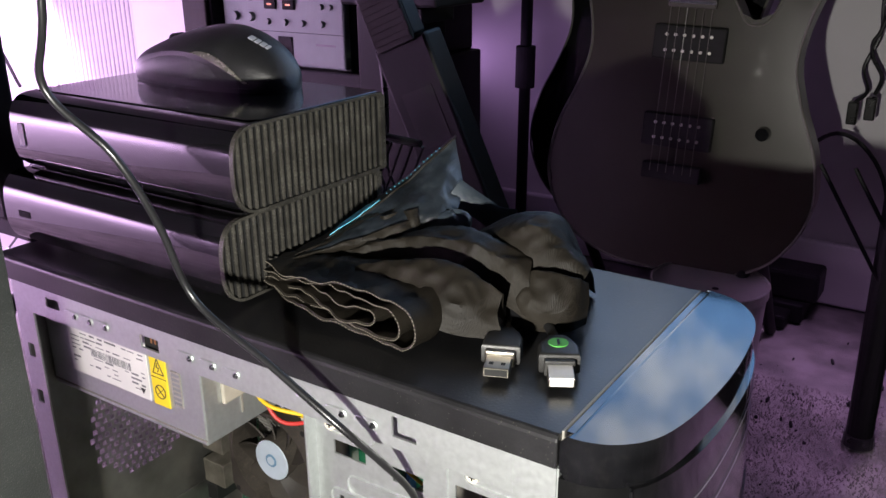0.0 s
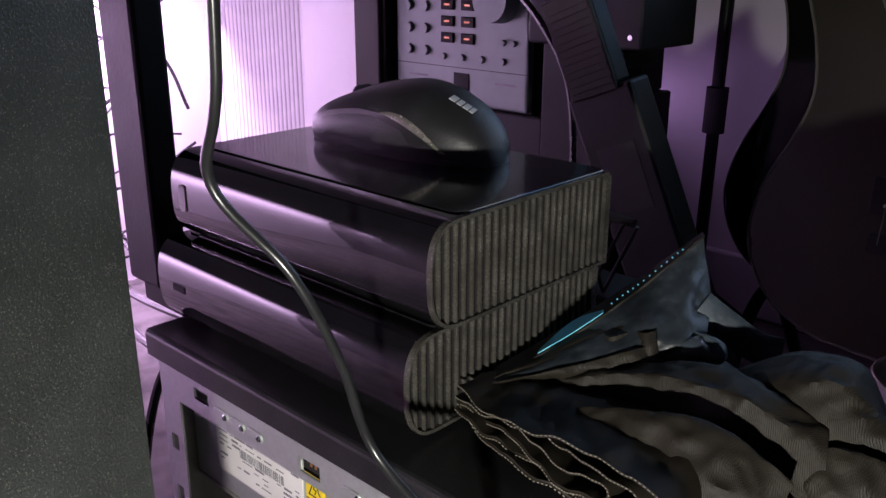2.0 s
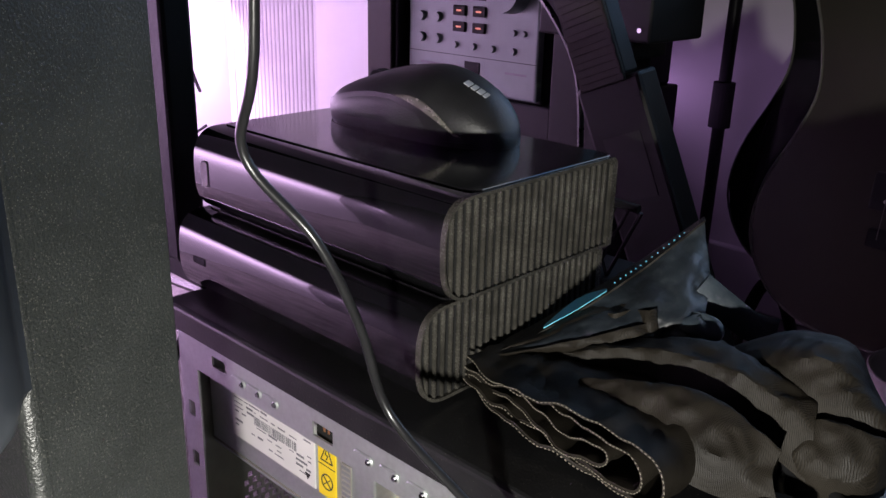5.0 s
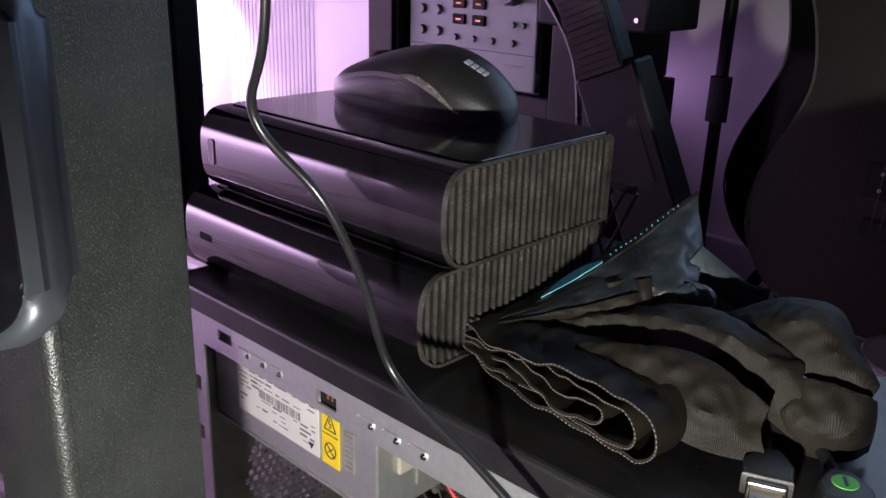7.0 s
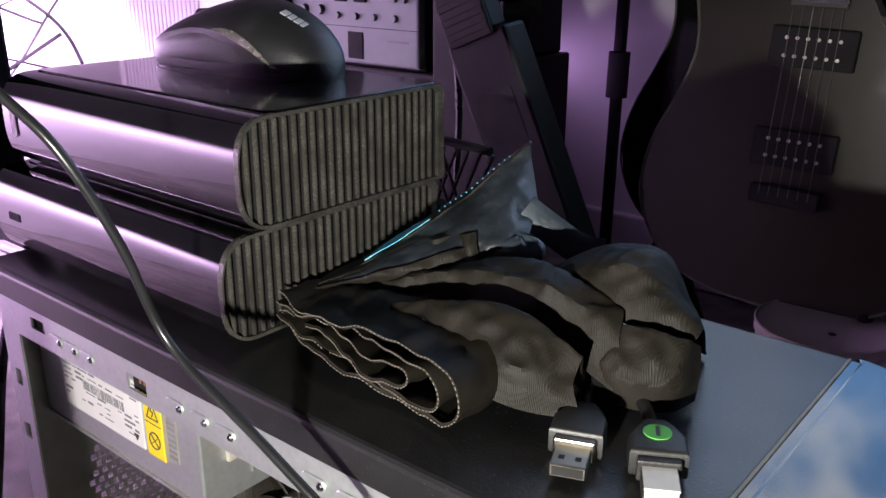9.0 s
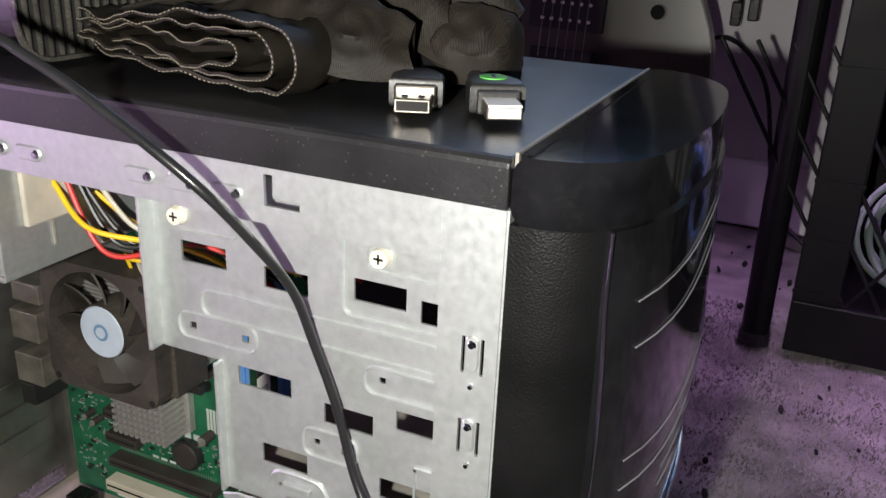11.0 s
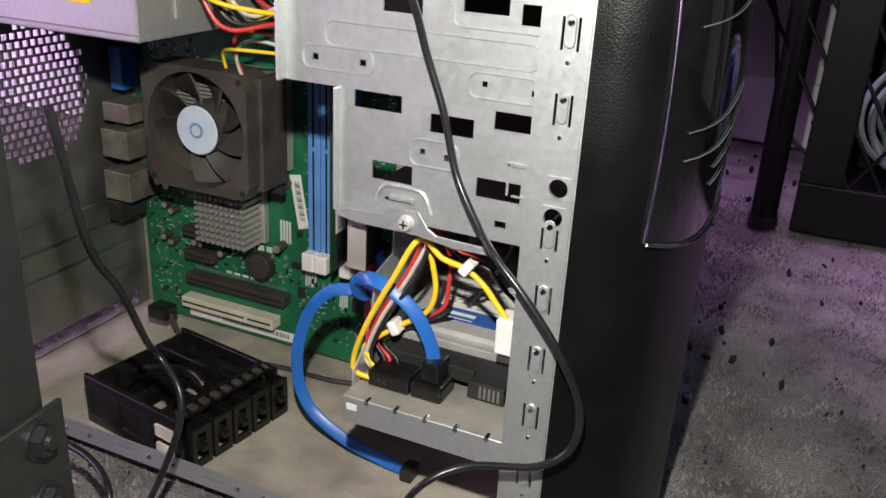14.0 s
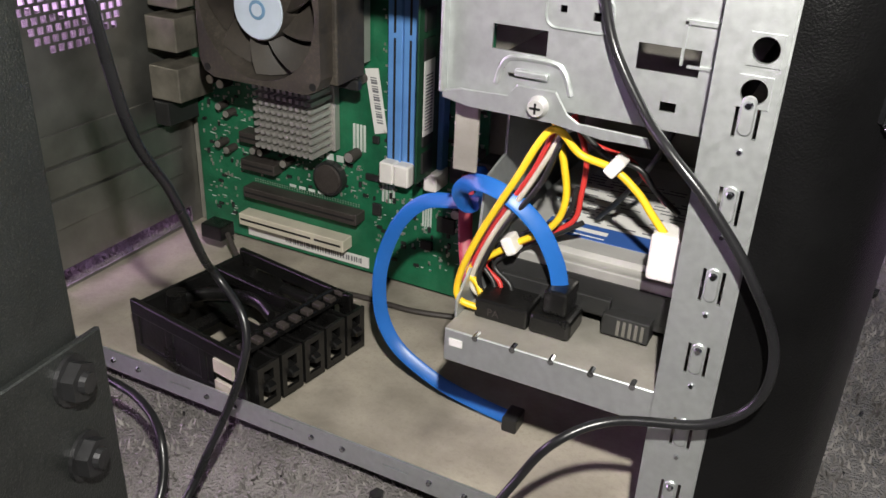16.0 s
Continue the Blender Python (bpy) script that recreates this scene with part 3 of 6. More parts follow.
def drive_cage():
    c = thing("drive_cage", "galvanised steel drive cage with rectangular cut-outs", "drive cage")
    y = 0.0142
    holes = [(0.272, 0.293, 0.296, 0.3045), (0.310, 0.329, 0.293, 0.3015), (0.348, 0.3685, 0.2965, 0.305), (0.374, 0.3872, 0.2935, 0.302),
             (0.296, 0.3205, 0.2485, 0.2565), (0.335, 0.356, 0.2425, 0.251), (0.3655, 0.3868, 0.2485, 0.2565),
             (0.306, 0.327, 0.2155, 0.2245), (0.359, 0.380, 0.2165, 0.2255), (0.2735, 0.2768, 0.2675, 0.2705), (0.2985, 0.3018, 0.2675, 0.2705),
             (0.3585, 0.3610, 0.2660, 0.2685), (0.381, 0.3836, 0.2648, 0.2673), (0.3305, 0.3330, 0.2315, 0.2340), (0.3425, 0.3452, 0.2300, 0.2330),
             (0.309, 0.3115, 0.2085, 0.2108), (0.369, 0.3745, 0.2035, 0.2068), (0.313, 0.324, 0.2062, 0.2078)]
    part("side_plate", plate_with_holes(0.2585, 0.3870, 0.197, 0.336, holes, "y", y, y + 0.001, [(0.2585, 0.2875, 0.197, 0.2565)]), M["steel"], c, "pressed steel plate with cut-outs and embossed ribs")
    plate = c.children[-1]
    part("front_lip", bx(0.2575, 0.2595, y - 0.007, y + 0.012, 0.2565, 0.336, 0.0007), M["steel"], c)
    part("front_lip_lower", bx(0.2868, 0.2885, y - 0.004, y + 0.010, 0.197, 0.2570, 0.0006), M["steel"], c)
    # black, not steel: the cage's inner shade is put into the colour
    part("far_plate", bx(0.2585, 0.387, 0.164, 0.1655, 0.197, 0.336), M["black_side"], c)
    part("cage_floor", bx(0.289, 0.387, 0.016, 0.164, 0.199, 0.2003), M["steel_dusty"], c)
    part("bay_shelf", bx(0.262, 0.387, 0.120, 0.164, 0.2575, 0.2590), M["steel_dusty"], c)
    # embossed ribs: thin raised outlines on the plate
    for u0, u1, v0, v1 in ((0.280, 0.384, 0.2745, 0.2865), (0.268, 0.306, 0.263, 0.275), (0.352, 0.3855, 0.2605, 0.2725), (0.325, 0.350, 0.2255, 0.239), (0.268, 0.300, 0.3085, 0.3200), (0.353, 0.3855, 0.3085, 0.3205), (0.343, 0.3868, 0.2895, 0.3225)):
        outer, inner = rounded(u0, u1, v0, v1, 0.0048, 6), rounded(u0 + 0.0011, u1 - 0.0011, v0 + 0.0011, v1 - 0.0011, 0.0038, 6)
        bm = bmesh.new()
        lo = [bm.verts.new((a, y + 0.0002, b)) for a, b in outer]
        hi = [bm.verts.new(((a + p) / 2, y - 0.0010, (b + q) / 2)) for (a, b), (p, q) in zip(outer, inner)]
        il = [bm.verts.new((p, y + 0.0002, q)) for p, q in inner]
        for ring_a, ring_b in ((lo, hi), (hi, il)):
            for i in range(len(outer)):
                j = (i + 1) % len(outer)
                bm.faces.new((ring_a[i], ring_a[j], ring_b[j], ring_b[i]))
        part("embossed_rib", bm, M["steel"], plate, smooth=True)
    for x, z in ((0.272, 0.3145), (0.359, 0.3150)):
        s = part("brass_screw", cy((x, y - 0.0030, z), (x, y, z), 0.0033, 0.0038, 16), M["wire_white"], c, "brass-coloured cross-head screw")
        part("screw_recess", bars(bmesh.new(), [(x - 0.0018, x + 0.0018, z - 0.0004, z + 0.0004), (x - 0.0004, x + 0.0004, z - 0.0018, z + 0.0018)], "y", y - 0.0031, 0.0002), M["recess"], s)
    # lower bracket with its tongue and screw
    out = [(0.2895, 0.1985), (0.297, 0.2005), (0.316, 0.2005), (0.319, 0.2055), (0.334, 0.2055), (0.3385, 0.1975), (0.343, 0.1950), (0.368, 0.1950), (0.3695, 0.1915), (0.352, 0.1915), (0.333, 0.1940), (0.300, 0.1940), (0.2895, 0.1960)]
    part("bracket_tongue", prism(out, "y", y - 0.0062, y - 0.0048, 0.0004, 1), M["steel"], c)
    s = part("pan_screw", cy((0.328, y - 0.0095, 0.1992), (0.328, y - 0.0062, 0.1992), 0.0030, 0.0040, 18), M["hdd_top"], c)
    part("screw_recess", bars(bmesh.new(), [(0.326, 0.330, 0.1988, 0.1996), (0.3276, 0.3284, 0.1972, 0.2012)], "y", y - 0.0096, 0.0003), M["recess"], s)
    part("clip_arch", tube([(0.3085, y, 0.2030), (0.3105, y, 0.2100), (0.3150, y, 0.2135), (0.3300, y, 0.2135), (0.3345, y, 0.2105), (0.3375, y, 0.2030)], 0.0011, 8, steps=6), M["steel"], plate, smooth=True)
    part("clip_tongue", bx(0.3160, 0.3290, y - 0.0022, y, 0.2072, 0.2098, 0.0006), M["steel"], plate)
    part("clip_window", bars(bmesh.new(), [(0.3735, 0.3745, 0.2200, 0.2345), (0.3735, 0.3845, 0.2335, 0.2350), (0.376, 0.385, 0.2195, 0.2205)], "y", y - 0.0001, 0.0009), M["steel"], c)
    return c


drive_cage()


def bezel():
    b = thing("front_bezel", "black plastic computer front with a glossy top and panel", "computer front")

    def plan(grow=0.0, inset=0.0):
        p = [(0.4083, 0.0), (0.420, 0.001), (0.4300 + grow * 0.5, 0.0065), (0.4385 + grow, 0.019), (0.4445 + grow, 0.040), (0.4475 + grow, 0.066), (0.4485 + grow, 0.091), (0.4475 + grow, 0.116), (0.4445 + grow, 0.142), (0.4385 + grow, 0.160), (0.430 + grow * 0.5, 0.1735), (0.420, 0.1800), (0.4083, 0.182)]
        return [(q.x, q.y) for q in smooth_path([(u, v, 0) for u, v in p], 4)]
    part("cap", prism(plan(0.004), "z", 0.3400, TOP + 0.0008, 0.0050, 4), M["gloss_black"], b, "smudged glossy black top of the front", True)
    part("shell", prism(plan(0.004), "z", 0.012, 0.3400), M["black_side"], b, "matt black plastic front shell", True)
    part("cap_edge", bx(0.4090, 0.4135, 0.004, 0.178, TOP - 0.004, TOP + 0.0007, 0.0003), M["gloss_black"], b)
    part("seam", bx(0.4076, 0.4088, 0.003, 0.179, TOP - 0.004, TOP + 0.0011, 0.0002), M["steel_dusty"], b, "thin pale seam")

    # the raised panel that bows out of the front, its foot curved
    def panel(u, v):
        a = -1 + 2 * u
        yy = 0.091 + a * 0.083
        low = 0.213 - 0.012 * (1 - a * a)
        z = low + v * (0.3405 - low)
        return (0.4375 + 0.0165 * (1 - abs(a) ** 2.6) ** 0.8 + 0.002 * math.sin(math.pi * min(1, v * 1.2)), yy, z)
    part("gloss_panel", sheet(panel, 28, 16, 0.004), M["gloss_black"], b, "glossy black bowed front panel", True)
    face = b.children[-1]
    side = [Vector(panel(0, v / 12)) + Vector((0.0, -0.001, 0)) for v in range(13)]
    part("chrome_edge", tube(side, 0.0006, 8, steps=1), M["chrome"], face, "thin chrome edge")
    foot = [Vector(panel(u / 16, 0)) + Vector((0.001, 0, -0.001)) for u in range(17)]
    part("chrome_foot", tube(foot, 0.0008, 8, steps=1), M["chrome"], face, "thin chrome edge")
    for v in (0.27, 0.36, 0.68, 0.80):
        line = [Vector(panel(u / 14, v + 0.14 * u / 14)) + Vector((0.0006, 0, 0)) for u in range(1, 14)]
        part("groove_edge", tube(line, 0.0003, 6, steps=1), M["ink"], face)
    for v in (0.14, 0.20):
        line = [Vector(panel(u / 14, v + 0.14 * u / 14)) + Vector((0.0006, 0, 0)) for u in range(4, 9)]
        part("groove_edge", tube(line, 0.0003, 6, steps=1), M["ink"], face)
    return b


bezel()


def power_supply():
    p = thing("power_supply", "grey steel power supply with white and yellow labels", "power supply")
    part("body", bx(REAR + 0.003, 0.168, 0.016, 0.166, 0.262, 0.3430, 0.0012, 2), M["steel"], p)
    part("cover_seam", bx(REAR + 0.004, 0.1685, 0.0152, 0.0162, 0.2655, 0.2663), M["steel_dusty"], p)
    lab = part("rating_label", bx(0.041, 0.1205, 0.0150, 0.0158, 0.2795, 0.3185), M["label"], p, "white paper rating label with grey print")
    rng = random.Random(7)
    rows = []
    for r in range(11):
        z = 0.3155 - r * 0.0031
        x = 0.044
        while x < 0.115:
            w = rng.uniform(0.002, 0.012)
            if rng.random() < 0.68 and not (0.062 < x < 0.105 and 0.294 < z < 0.302):
                rows.append((x, min(x + w, 0.1175), z, z + rng.choice((0.0006, 0.0009, 0.0013))))
            x += w + rng.uniform(0.0012, 0.004)
    part("print", bars(bmesh.new(), rows, "y", 0.0150, 0.00015), M["ink"], lab)
    rows, x = [], 0.064
    while x < 0.104:
        w = rng.uniform(0.0003, 0.0011)
        rows.append((x, x + w, 0.2955, 0.3010))
        x += w + rng.uniform(0.0004, 0.001)
    part("barcode", bars(bmesh.new(), rows, "y", 0.0150, 0.00015), M["ink"], lab)
    part("triangle_mark", prism([(0.1115, 0.2865), (0.1165, 0.2865), (0.1140, 0.2825)], "y", 0.0148, 0.0150), M["ink_dark"], lab)
    y = part("warning_label", bx(0.1235, 0.1385, 0.0150, 0.0158, 0.2790, 0.3185, 0.0003), M["yellow"], p, "yellow warning label with black pictograms")
    part("warning_line", bars(bmesh.new(), [(0.1240, 0.1380, 0.2984, 0.2989)], "y", 0.0150, 0.00015), M["ink_dark"], y)
    bm = bmesh.new()
    for a, b2 in (((0.1262, 0.3015), (0.1360, 0.3015)), ((0.1360, 0.3015), (0.1311, 0.3120)), ((0.1311, 0.3120), (0.1262, 0.3015)), ((0.1311, 0.3090), (0.1300, 0.3060)), ((0.1300, 0.3060), (0.1322, 0.3055)), ((0.1322, 0.3055), (0.1308, 0.3028))):
        cyl(bm, (a[0], 0.0149, a[1]), (b2[0], 0.0149, b2[1]), 0.00035, n=6)
    part("bolt_pictogram", bm, M["ink_dark"], y)
    bm = tube([(0.1311 + 0.0046 * math.cos(k * math.pi / 8), 0.0149, 0.2890 + 0.0046 * math.sin(k * math.pi / 8)) for k in range(17)], 0.0004, 6, steps=2)
    cyl(bm, (0.1279, 0.0149, 0.2922), (0.1343, 0.0149, 0.2858), 0.00035, n=6)
    cyl(bm, (0.1285, 0.0149, 0.2868), (0.1337, 0.0149, 0.2912), 0.0003, n=6)
    part("no_opening_pictogram", bm, M["ink_dark"], y)
    side = part("approval_print", bx(0.1425, 0.1505, 0.0153, 0.0158, 0.283, 0.307), M["steel_dusty"], p)
    part("print", bars(bmesh.new(), [(0.1432, 0.1498, 0.2845 + 0.0032 * k, 0.2863 + 0.0032 * k) for k in range(7)], "y", 0.0153, 0.00015), M["ink"], side)
    part("cable_bush", bx(0.168, 0.171, 0.03, 0.055, 0.285, 0.325, 0.001), M["wire_white"], p)
    part("stamped_line", bx(0.1682, 0.1690, 0.045, 0.0465, 0.272, 0.326), M["steel_dusty"], p)
    return p


power_supply()
PCB = 0.157


def motherboard():
    m = thing("motherboard", "green computer motherboard with slots, chips and capacitors", "circuit board")
    part("board", bx(0.030, 0.246, PCB, PCB + 0.0016, 0.0165, 0.258), M["pcb"], m, "green printed circuit board")
    y = PCB
    part("graphics_slot", bx(0.0745, 0.1635, y - 0.0112, y, 0.0535, 0.0608, 0.0005, 1), M["slot_brown"], m, "dark brown long expansion slot")
    part("slot_gap", bx(0.0760, 0.1620, y - 0.0114, y - 0.0100, 0.0566, 0.0578), M["recess"], m.children[-1])
    part("expansion_slot", bx(0.0690, 0.1535, y - 0.0112, y, 0.0315, 0.0400, 0.0005, 1), M["slot_white"], m, "cream expansion slot")
    part("slot_gap", bars(bmesh.new(), [(0.0705, 0.128, 0.0352, 0.0366), (0.131, 0.1515, 0.0352, 0.0366)], "y", y - 0.0112, 0.0002), M["recess"], m.children[-1])
    lab = part("barcode_label", bx(0.068, 0.1665, y - 0.0007, y, 0.0192, 0.0268), M["label"], m, "white barcode strip")
    rng = random.Random(3)
    rows, x = [], 0.100
    while x < 0.160:
        w = rng.uniform(0.0004, 0.0014)
        rows.append((x, x + w, 0.0215, 0.0252))
        x += w + rng.uniform(0.0004, 0.0012)
    part("barcode", bars(bmesh.new(), rows, "y", y - 0.0007, 0.00012), M["ink"], lab)
    for x0, z0, w in ((0.074, 0.0925, 0.027), (0.074, 0.0735, 0.027)):
        part("short_slot", bx(x0, x0 + w, y - 0.0112, y, z0, z0 + 0.0072, 0.0005, 1), M["slot_brown"], m, "short dark expansion slot")
        part("slot_gap", bx(x0 + 0.001, x0 + w - 0.001, y - 0.0114, y - 0.0100, z0 + 0.003, z0 + 0.0042), M["recess"], m.children[-1])
    cell = part("battery_holder", cy((0.139, y, 0.0785), (0.139, y - 0.0055, 0.0785), 0.0112, n=28), M["chip"], m)
    part("coin_cell", cy((0.139, y - 0.0055, 0.0785), (0.139, y - 0.0068, 0.0785), 0.0098, 0.0092, 28), M["slot_brown"], cell, "tarnished coin cell")
    # chipset heat sink of square pins
    hs = part("heat_sink", bx(0.100, 0.1455, y - 0.006, y, 0.0985, 0.1410, 0.0005, 1), M["alu"], m, "dusty aluminium pin heat sink")
    pin = finish(bx(-0.0012, 0.0012, -0.022, 0.0, -0.0012, 0.0012), "heat_sink_pin", M["alu"])
    for i in range(10):
        for j in range(9):
            o = new("heat_sink_pin", pin)
            o.parent, o.location = hs, (0.1025 + i * 0.00445, y - 0.006, 0.1010 + j * 0.0047)
    # memory sockets
    for k, x in enumerate((0.1840, 0.1942)):
        s = part("memory_socket", bx(x, x + 0.0094, y - 0.0085, y, 0.1015, 0.2380, 0.0006, 1), M["slot_blue"], m, "blue memory socket")
        part("socket_gap", bars(bmesh.new(), [(x + 0.0040, x + 0.0054, 0.104, 0.176), (x + 0.0040, x + 0.0054, 0.179, 0.236)], "y", y - 0.0085, 0.0002), M["recess"], s)
        part("latch", bx(x - 0.001, x + 0.0088, y - 0.0165, y, 0.0900, 0.1035, 0.001, 1), M["white_plastic"], m, "white socket latch")
    part("memory_socket", bx(0.2140, 0.2210, y - 0.0085, y, 0.1015, 0.2380, 0.0006, 1), M["slot_blue"], m, "blue memory socket")
    part("latch", bx(0.2132, 0.2218, y - 0.0165, y, 0.0915, 0.1035, 0.001, 1), M["white_plastic"], m, "white socket latch")
    sticker = part("serial_sticker", prism([(0.1640, 0.1530), (0.1730, 0.1545), (0.1795, 0.1160), (0.1710, 0.1135)], "y", y - 0.0006, y - 0.0001), M["label"], m, "white barcode sticker")
    part("barcode", bars(bmesh.new(), [(0.1677 + 0.0003 * k, 0.1720 + 0.0003 * k, 0.1480 - 0.0017 * k, 0.1486 - 0.0017 * k + 0.0004 * (k % 3)) for k in range(17)], "y", y - 0.0006, 0.00012), M["ink"], sticker)
    # rear sockets
    v = part("video_port", bx(0.022, 0.0335, y - 0.016, y, 0.197, 0.228, 0.001), M["sata_blue"], m, "blue video port")
    for z, h, d, mm, lb in ((0.176, 0.014, 0.026, "solder", "metal port housing"), (0.150, 0.021, 0.030, "solder", "metal port housing"), (0.118, 0.022, 0.031, "solder", "metal port housing"), (0.232, 0.018, 0.014, "chip", "")):
        part("port_block", bx(0.022, 0.046, y - d, y, z, z + h, 0.0008), M["port" if mm == "solder" else mm], m, lb)
    part("audio_block", bx(0.022, 0.034, y - 0.03, y - 0.002, 0.100, 0.116, 0.0008), M["chip"], m)
    for x, z, r, h in ((0.052, 0.130, 0.0032, 0.009), (0.060, 0.128, 0.0032, 0.009), (0.066, 0.137, 0.0032, 0.009), (0.056, 0.112, 0.0026, 0.008), (0.062, 0.108, 0.0026, 0.008), (0.054, 0.086, 0.0026, 0.009), (0.061, 0.083, 0.0026, 0.009), (0.107, 0.083, 0.0028, 0.009), (0.088, 0.0865, 0.0026, 0.008), (0.082, 0.0865, 0.0026, 0.008), (0.158, 0.0985, 0.0035, 0.010), (0.163, 0.147, 0.003, 0.009), (0.226, 0.20, 0.0035, 0.01), (0.228, 0.17, 0.0035, 0.01), (0.232, 0.078, 0.0032, 0.010)):
        c = part("capacitor", cy((x, y, z), (x, y - h, z), r, n=14), M["slot_brown"], m)
        part("capacitor_top", cy((x, y - h, z), (x, y - h - 0.0006, z), r * 0.85, n=14), M["solder"], c)
    part("coil", cy((0.070, y - 0.004, 0.143), (0.078, y - 0.004, 0.141), 0.0035, n=12), M["copper"], m)
    for x, z, w, h in ((0.165, 0.083, 0.010, 0.004), (0.170, 0.108, 0.0045, 0.0045), (0.180, 0.112, 0.004, 0.004), (0.045, 0.145, 0.006, 0.006), (0.170, 0.060, 0.006, 0.008), (0.216, 0.060, 0.012, 0.010), (0.205, 0.045, 0.008, 0.006)):
        part("chip", bx(x, x + w, y - 0.0022, y, z, z + h, 0.0003, 1), M["chip"], m)
    # board sockets on the lower edge for the flat cables
    for x, z in ((0.232, 0.118), (0.239, 0.105), (0.228, 0.102)):
        part("cable_socket", bx(x, x + 0.006, y - 0.010, y, z, z + 0.014, 0.0005, 1), M["chip"], m)
    # small parts and white print, too many to count
    rng = random.Random(11)
    bm, bs, bg = bmesh.new(), bmesh.new(), bmesh.new()
    for _ in range(1900):
        x, z = rng.uniform(0.034, 0.243), rng.uniform(0.030, 0.250)
        if (0.065 < x < 0.17 and z < 0.066) or (0.090 < x < 0.176 and 0.09 < z < 0.25):
            continue
        k = rng.random()
        w, h = rng.choice(((0.0016, 0.0008), (0.0008, 0.0016), (0.0024, 0.0012), (0.0012, 0.0024)))
        if k < 0.55:
            box(bm, x, x + w, PCB - 0.0007, PCB, z, z + h)
        elif k < 0.85:
            box(bs, x, x + w * 1.6, PCB - 0.00015, PCB, z, z + 0.0005)
        else:
            box(bg, x, x + w * 1.5, PCB - 0.0012, PCB, z, z + h * 1.5)
    for n2, b2, mm in (("resistor_scatter", bm, "solder"), ("silkscreen_marks", bs, "silk"), ("small_chip_scatter", bg, "chip")):
        tagged(part(n2, b2, M[mm], m), kind="stuff")
    bm = bmesh.new()
    for u0, u1, v0, v1 in ((0.155, 0.165, 0.100, 0.118), (0.120, 0.150, 0.0895, 0.0945), (0.105, 0.135, 0.0640, 0.0665), (0.176, 0.186, 0.07, 0.083), (0.205, 0.212, 0.060, 0.075)):
        for k in range(4):
            box(bm, u0 + (u1 - u0) * k / 4, u0 + (u1 - u0) * (k + 0.7) / 4, PCB - 0.0002, PCB, v0, v1 - 0.0006)
    tagged(part("solder_pad_field", bm, M["silk"], m), kind="stuff")
    bm = bmesh.new()
    for k in range(42):
        for s in (0, 1):
            box(bm, 0.0765 + k * 0.0020, 0.0773 + k * 0.0020, PCB - 0.0003, PCB, 0.0615 + s * 0.0014, 0.0622 + s * 0.0014)
    tagged(part("slot_pins", bm, M["solder"], m), kind="stuff")
    return m


motherboard()


